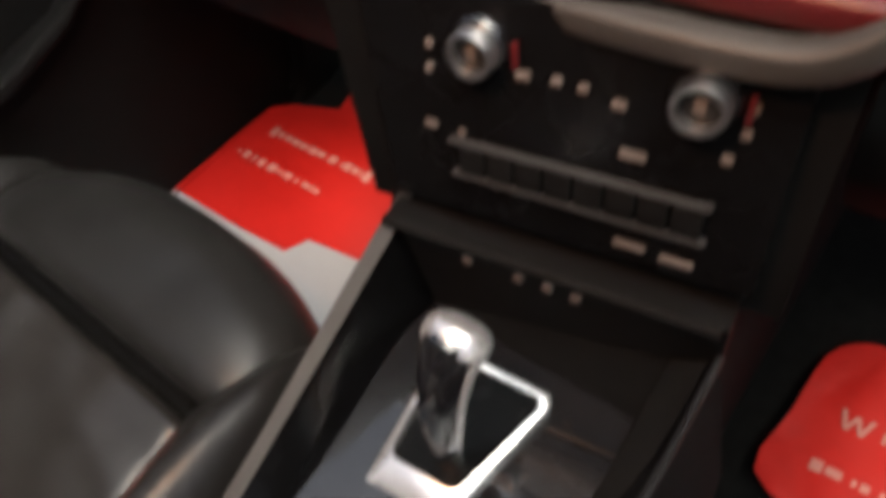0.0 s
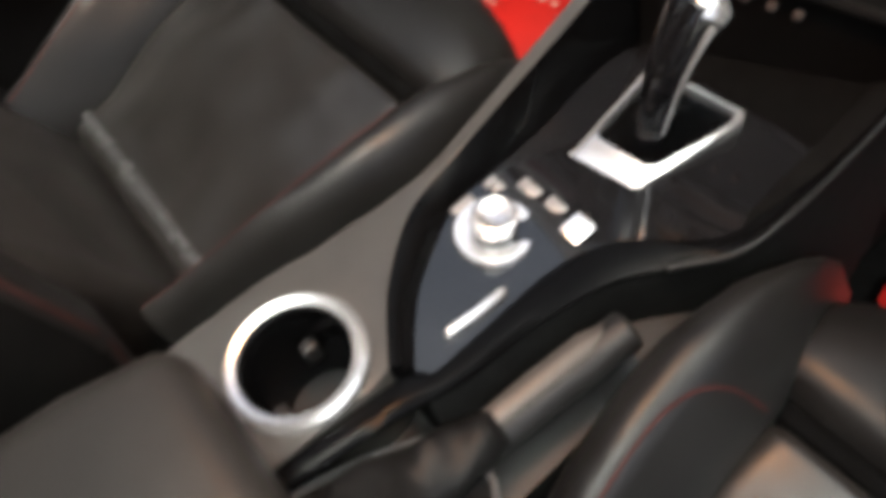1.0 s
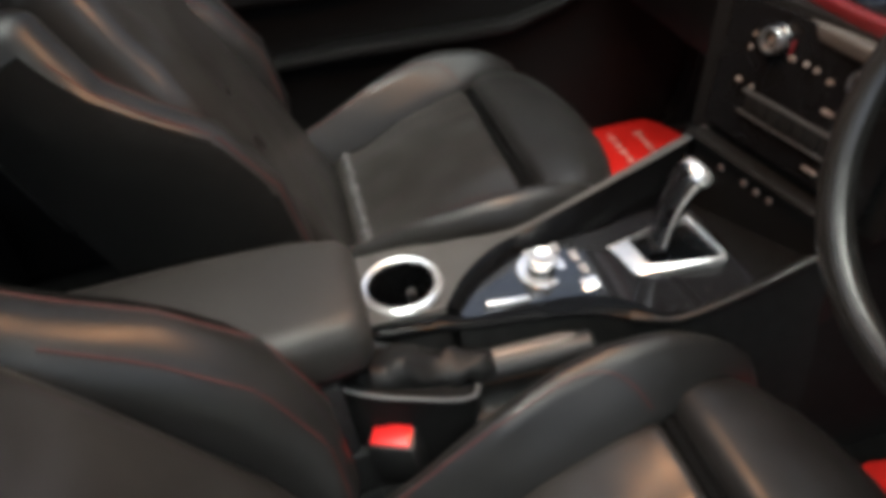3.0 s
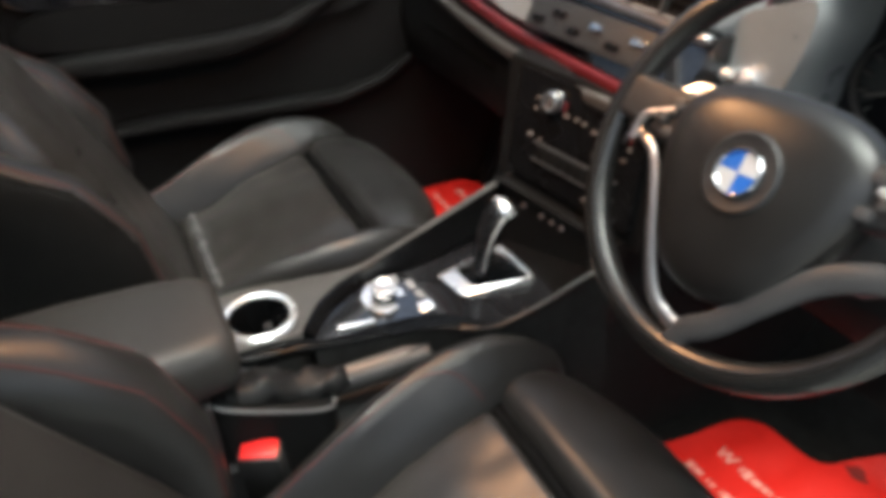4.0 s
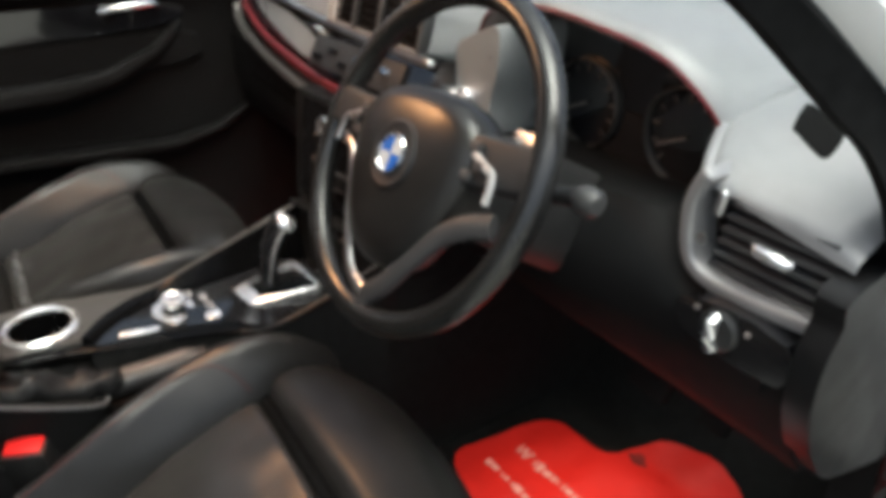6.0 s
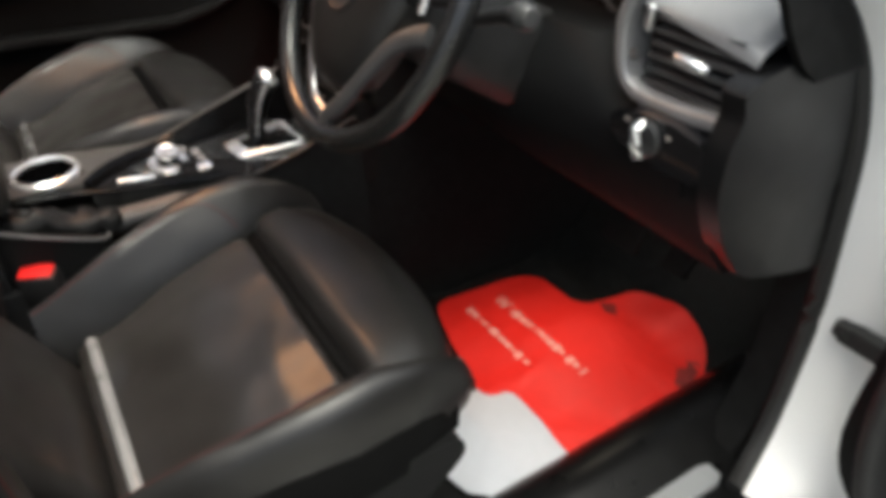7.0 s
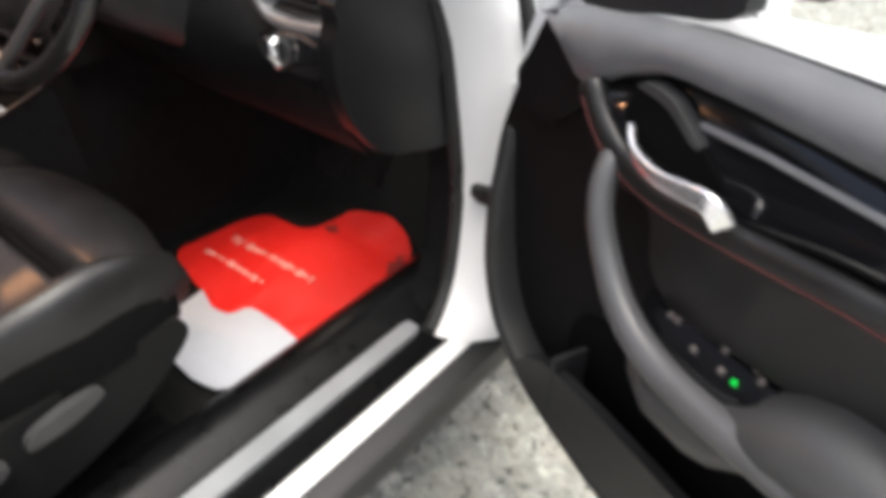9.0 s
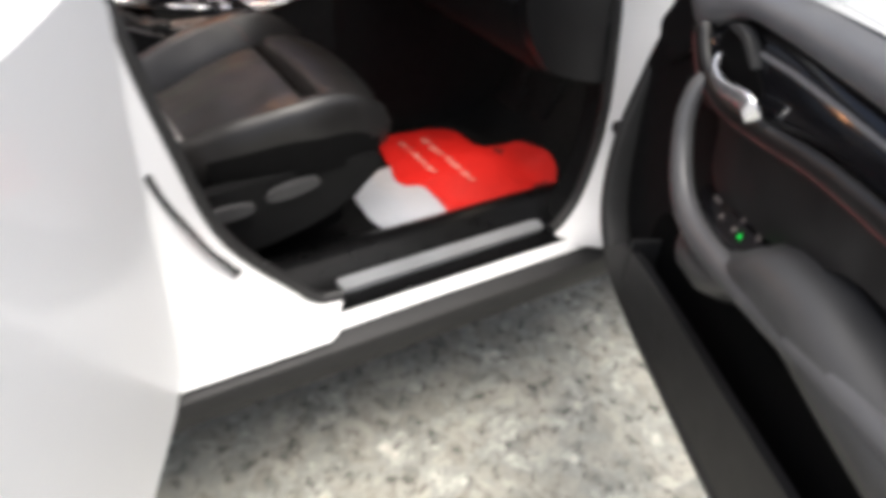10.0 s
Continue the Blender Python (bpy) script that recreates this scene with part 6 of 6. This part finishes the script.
rpart("door_card", [(0.05, 0.45), (0.05, 0.98), (0.80, 1.0), (0.80, 0.82), (0.66, 0.70), (0.56, 0.46)], 0.05, 0.10, PLASTIC, "black door card")
rpart("door_handle", [(0.62, 0.90), (0.63, 0.925), (0.72, 0.935), (0.80, 0.93), (0.80, 0.91), (0.72, 0.905)], -0.06, -0.028, PAINT, "white pull handle", 0.006)
bm = B()
fr = curve_through([(0.02, 0.02, 1.03), (0.04, 0.08, 1.22), (0.09, 0.14, 1.36), (0.30, 0.16, 1.40), (0.60, 0.14, 1.37), (0.80, 0.08, 1.24), (0.87, 0.02, 1.05)], 4)
pad(bm, [(Vector((u, -w, z)), 0.05, 0.045) for u, w, z in [tuple(v) for v in fr]], 0.012, 0.01, across=(0, 1, 0))
part("window_frame", bm, PAINT, rear, "white window frame", local=True, sharp=60)

# ---- passenger door, closed ----
pdoor = thing("passenger_door", -0.80, 0.3, 0.38, "closed passenger door with dark trim and chrome handle", "car door")
WORLD[pdoor] = Matrix.Translation((-0.785, 0.3, 0.33))  # the door hangs a little higher than it is drawn


def ppart(name, outline, x0, x1, mat, label="", off=0.008, k=4):
    b = B()
    prism(b, smooth2(outline, k), x0, x1, SIDE, off=off, seg=3)
    return part(name, b, mat, pdoor, label)


ppart("outer_skin", [(-0.18, 0.40), (-0.2, 0.7), (-0.18, 1.05), (0.3, 1.06), (0.80, 1.03), (0.93, 0.95), (0.95, 0.6), (0.93, 0.41)], -0.895, -0.80, PAINT, "white door shell", 0.012)
ppart("door_card", [(-0.16, 0.36), (-0.18, 0.7), (-0.16, 1.03), (0.3, 1.05), (0.75, 1.02), (0.86, 0.95), (0.90, 0.6), (0.90, 0.36)], -0.80, -0.735, CARD, "black door card")
# pad, insert, armrest and lip near-black: this side's shade is put into their colour
bm = B()
pad(bm, [((-0.745, -0.12, 1.055), 0.075, 0.075), ((-0.745, 0.2, 1.06), 0.075, 0.08), ((-0.745, 0.5, 1.05), 0.075, 0.075), ((-0.745, 0.72, 1.03), 0.07, 0.06)], 0.03, 0.02)
part("upper_pad", bm, ENDSKIN, pdoor, "soft grey upper door pad", sharp=60)
ppart("gloss_strip", [(-0.12, 0.955), (-0.1, 1.005), (0.2, 1.01), (0.45, 1.008), (0.52, 0.985), (0.46, 0.955), (0.2, 0.945)], -0.736, -0.722, GLOSS, "gloss black trim strip", 0.004)
bm = B()
tube(bm, curve_through([(-0.715, 0.345, 0.994), (-0.705, 0.37, 1.0), (-0.702, 0.41, 1.004), (-0.708, 0.45, 1.004), (-0.718, 0.465, 1.0)], 4), 0.008, 10)
part("inner_handle", bm, CHROME, pdoor, "bright chrome inner handle")
ppart("leather_insert", [(-0.12, 0.88), (-0.1, 0.945), (0.2, 0.938), (0.45, 0.94), (0.55, 0.92), (0.50, 0.87), (0.2, 0.86)], -0.736, -0.718, CARD, "leather insert, shade put in as near-black", 0.008)
bm = B()
pad(bm, [((-0.715, -0.12, 0.845), 0.06, 0.04), ((-0.71, 0.05, 0.84), 0.07, 0.05), ((-0.708, 0.22, 0.842), 0.07, 0.05), ((-0.712, 0.34, 0.858), 0.06, 0.04), ((-0.72, 0.44, 0.90), 0.045, 0.03), ((-0.728, 0.50, 0.95), 0.03, 0.02)], 0.018, 0.015)
part("armrest", bm, CARD, pdoor, "armrest, shade put in as near-black", sharp=60)
bm = B()
pad(bm, [((-0.72, -0.10, 0.70), 0.05, 0.022), ((-0.712, 0.1, 0.702), 0.06, 0.026), ((-0.712, 0.3, 0.69), 0.06, 0.026), ((-0.715, 0.45, 0.68), 0.05, 0.024), ((-0.72, 0.56, 0.70), 0.04, 0.02), ((-0.726, 0.64, 0.74), 0.03, 0.02)], 0.009, 0.01)
part("pocket_lip", bm, CARD, pdoor, "map pocket lip, shade put in as near-black", sharp=60)
bm = B()
prism(bm, [(-0.16, 1.06), (0.72, 1.05), (0.40, 1.32), (0.12, 1.43), (-0.18, 1.42)], -0.765, -0.761, SIDE)
pg = part("window_glass", bm, SMOKE, pdoor, "smoked side window")
pg.visible_shadow = False

# ---- paper floor mats ----


def mat_height(x, y):
    return 0.359 + 0.006 * noise.noise(Vector((x * 9, y * 9, 1.0))) + 0.005 * noise.noise(Vector((x * 24, y * 9, 4.0))) + 0.0025 * noise.noise(Vector((x * 30, y * 55, 2.0))) + 0.36 * max(0.0, y - 0.935)


def sheet(outline, height, thick=0.0015, k=4, cell=0.02):
    """A thin paper sheet over an outline, following a height."""
    from_pts = smooth2(outline, k) if k else outline
    b = B()
    vs = [b.verts.new((x, y, 0)) for x, y in from_pts]
    f = b.faces.new(vs)
    bmesh.ops.triangulate(b, faces=[f])
    for _ in range(3):
        es = [e for e in b.edges if e.calc_length() > cell * 1.6]
        if es:
            bmesh.ops.subdivide_edges(b, edges=es, cuts=1, use_grid_fill=False)
            bmesh.ops.triangulate(b, faces=b.faces[:])
    for v in b.verts:
        v.co.z = height(v.co.x, v.co.y)
    made = bmesh.ops.extrude_face_region(b, geom=b.faces[:])
    for v in made["geom"]:
        if isinstance(v, bmesh.types.BMVert):
            v.co.z += thick
    return b


def bars(parent, rows, height, turn_to):
    for x0, y0, length, w in rows:
        b = B()
        p0 = Vector((x0, y0, 0))
        d = Vector(turn_to).normalized()
        s = Vector((-d.y, d.x, 0))
        i = 0.0
        random.seed(int(1000 * (x0 + y0)))
        while i < length:
            l = random.choice((0.005, 0.009, 0.013, 0.017))
            if i + l > length:
                break
            c = p0 + d * (i + l / 2)
            k = random.choice((0.55, 0.7, 0.7, 1.0))
            q = [c + d * (l / 2) * e + s * (k * w / 2) * f for e, f in ((-1, -1), (1, -1), (1, 1), (-1, 1))]
            vs = [b.verts.new((v.x, v.y, height(v.x, v.y) + 0.0028)) for v in q]
            b.faces.new(vs)
            i += l + random.choice((0.003, 0.004, 0.010))
        part("print_bar", b, PRINT, parent, "pale printed line")


# speaker grille on the dash top
part("speaker_grille", sheet(smooth2([(0.588, 0.820), (0.594, 0.826), (0.620, 0.812), (0.646, 0.796), (0.652, 0.788), (0.660, 0.760), (0.659, 0.750), (0.652, 0.750), (0.614, 0.770), (0.606, 0.776)], 2), lambda x, y: pod_z(x, y) + 0.0005, 0.002, 0, 0.01), SEAM, dash, "black speaker grille in the dash top")

mat_d = thing("paper_floor_mat", 0.40, 0.70, 0.357, "red and white paper floor mat with pale printing in the footwell", "floor mat", "paper mats")
RED_D = [(0.189, 0.650), (0.195, 0.74), (0.202, 0.832), (0.235, 0.868), (0.275, 0.873), (0.344, 0.888), (0.365, 0.945), (0.405, 0.992), (0.50, 1.012), (0.590, 0.965), (0.642, 0.865), (0.638, 0.75), (0.626, 0.638), (0.54, 0.634), (0.463, 0.632), (0.447, 0.600), (0.431, 0.588), (0.394, 0.588), (0.338, 0.605), (0.27, 0.618)]
part("red_sheet", sheet(RED_D, lambda x, y: mat_height(x, y) + 0.0022, k=3, cell=0.014), RED, mat_d, "bright red printed paper")
part("white_sheet", sheet([(0.33, 0.615), (0.394, 0.597), (0.431, 0.598), (0.455, 0.642), (0.620, 0.645), (0.622, 0.55), (0.612, 0.49), (0.585, 0.458), (0.53, 0.446), (0.44, 0.453), (0.395, 0.50), (0.351, 0.54), (0.34, 0.585)], mat_height, k=0, cell=0.014), WHITE, mat_d, "plain white paper edge")
b = B()
w_line = [(0.243, 0.771), (0.251, 0.746), (0.259, 0.768), (0.267, 0.746), (0.275, 0.771)]
for (xa, ya), (xb, yb) in zip(w_line, w_line[1:]):
    b.faces.new([b.verts.new((x, y, mat_height(x, y) + 0.0052)) for x, y in ((xa - 0.0025, ya), (xa + 0.0025, ya), (xb + 0.0025, yb), (xb - 0.0025, yb))])
part("print_letter", b, PRINT, mat_d, "pale printed letter W")
bars(mat_d, [(0.288, 0.759, 0.210, 0.020), (0.235, 0.690, 0.190, 0.015)], lambda x, y: mat_height(x, y) + 0.0026, (1, 0.03, 0))
for cx, cy, rx, ry in ((0.385, 0.925, 0.020, 0.012), (0.600, 0.905, 0.018, 0.026), (0.588, 0.935, 0.012, 0.010)):
    out = [(cx + rx * math.cos(a) * (1 + 0.3 * math.sin(3 * a + cx * 40)), cy + ry * math.sin(a) * (1 + 0.3 * math.cos(2 * a + cy * 30))) for a in np.linspace(0, 2 * math.pi, 16)[:-1]]
    part("scuff", sheet(out, lambda x, y: mat_height(x, y) + 0.0044, 0.0004, 0), SCUFF, mat_d, "dark scuff mark")


def pmat_height(x, y):
    return 0.417 + 0.004 * noise.noise(Vector((x * 9, y * 9, 7.0))) + 0.25 * max(0.0, y - 0.90) ** 1.2


bm = B()
prism(bm, [(0.20, 0.345), (0.20, 0.390), (0.32, 0.402), (0.90, 0.402), (1.10, 0.436), (1.16, 0.345)], -0.755, -0.145, SIDE, off=0.01)
part("passenger_carpet", bm, CARPET, car, "black carpet of the passenger footwell")
mat_p = thing("paper_floor_mat", -0.45, 0.70, 0.40, "red and white paper floor mat lying under the passenger seat edge", "floor mat", "paper mats")
part("red_sheet", sheet([(-0.745, 0.555), (-0.742, 0.68), (-0.735, 0.775), (-0.70, 0.80), (-0.62, 0.832), (-0.635, 0.89), (-0.655, 0.955), (-0.64, 1.02), (-0.5, 1.06), (-0.25, 1.06), (-0.17, 0.96), (-0.17, 0.60), (-0.366, 0.607), (-0.466, 0.596), (-0.484, 0.562), (-0.60, 0.556)], lambda x, y: pmat_height(x, y) + 0.0015, k=0), RED, mat_p, "bright red printed paper")
part("white_sheet", sheet([(-0.745, 0.560), (-0.60, 0.561), (-0.484, 0.567), (-0.466, 0.601), (-0.366, 0.612), (-0.17, 0.605), (-0.17, 0.40), (-0.70, 0.42), (-0.745, 0.52)], pmat_height, k=0), WHITE, mat_p, "plain white paper edge")
bars(mat_p, [(-0.69, 0.735, 0.26, 0.020), (-0.71, 0.672, 0.21, 0.015)], lambda x, y: pmat_height(x, y) + 0.0015, (1, 0.0, 0))


# ---- dome lamp in the headliner ----
dome = thing("dome_lamp", 0, 0.26, 1.445, "warm lit dome lamp in the headliner", "interior lamp")
bm = B()
box(bm, (0, 0.26, 1.440), (0.20, 0.11, 0.025), 0.006)
part("lamp_housing", bm, PLASTIC_G, dome)
for s in (-1, 1):
    bm = B()
    box(bm, (s * 0.05, 0.26, 1.426), (0.06, 0.05, 0.008), 0.003)
    part("lamp_lens", bm, LAMPGLASS, dome, "glowing warm lens")
lamp = new("dome_light", bpy.data.lights.new("dome_light", "AREA"))
lamp.data.shape, lamp.data.size, lamp.data.size_y, lamp.data.energy, lamp.data.color = "RECTANGLE", 0.13, 0.05, 1.4, (1.0, 0.42, 0.18)
lamp.matrix_basis = look((0, 0.26, 1.418), (0, 0.26, 0))

# ---- footwell lamps under the dashboard ----
for x, y, power in ((0.42, 0.84, 0.16), (-0.46, 0.74, 0.10)):
    fl = thing("footwell_lamp", x, y, 0.72, "small lit footwell lamp under the dashboard", "interior lamp", "footwell lamps")
    bm = B()
    box(bm, (x, y, 0.742), (0.06, 0.035, 0.022), 0.004)
    part("lamp_housing", bm, PLASTIC, fl)
    bm = B()
    box(bm, (x, y, 0.729), (0.05, 0.025, 0.006), 0.002)
    part("lamp_lens", bm, FOOTGLASS, fl, "glowing warm lens")
    lamp = new("footwell_light", bpy.data.lights.new("footwell_light", "AREA"))
    lamp.data.shape, lamp.data.size, lamp.data.size_y, lamp.data.energy, lamp.data.color = "RECTANGLE", 0.05, 0.025, power, (1.0, 0.82, 0.65)
    lamp.matrix_basis = look((x, y, 0.722), (x, y - 0.10, 0.3))
    lamp.data.spread = radians(90)
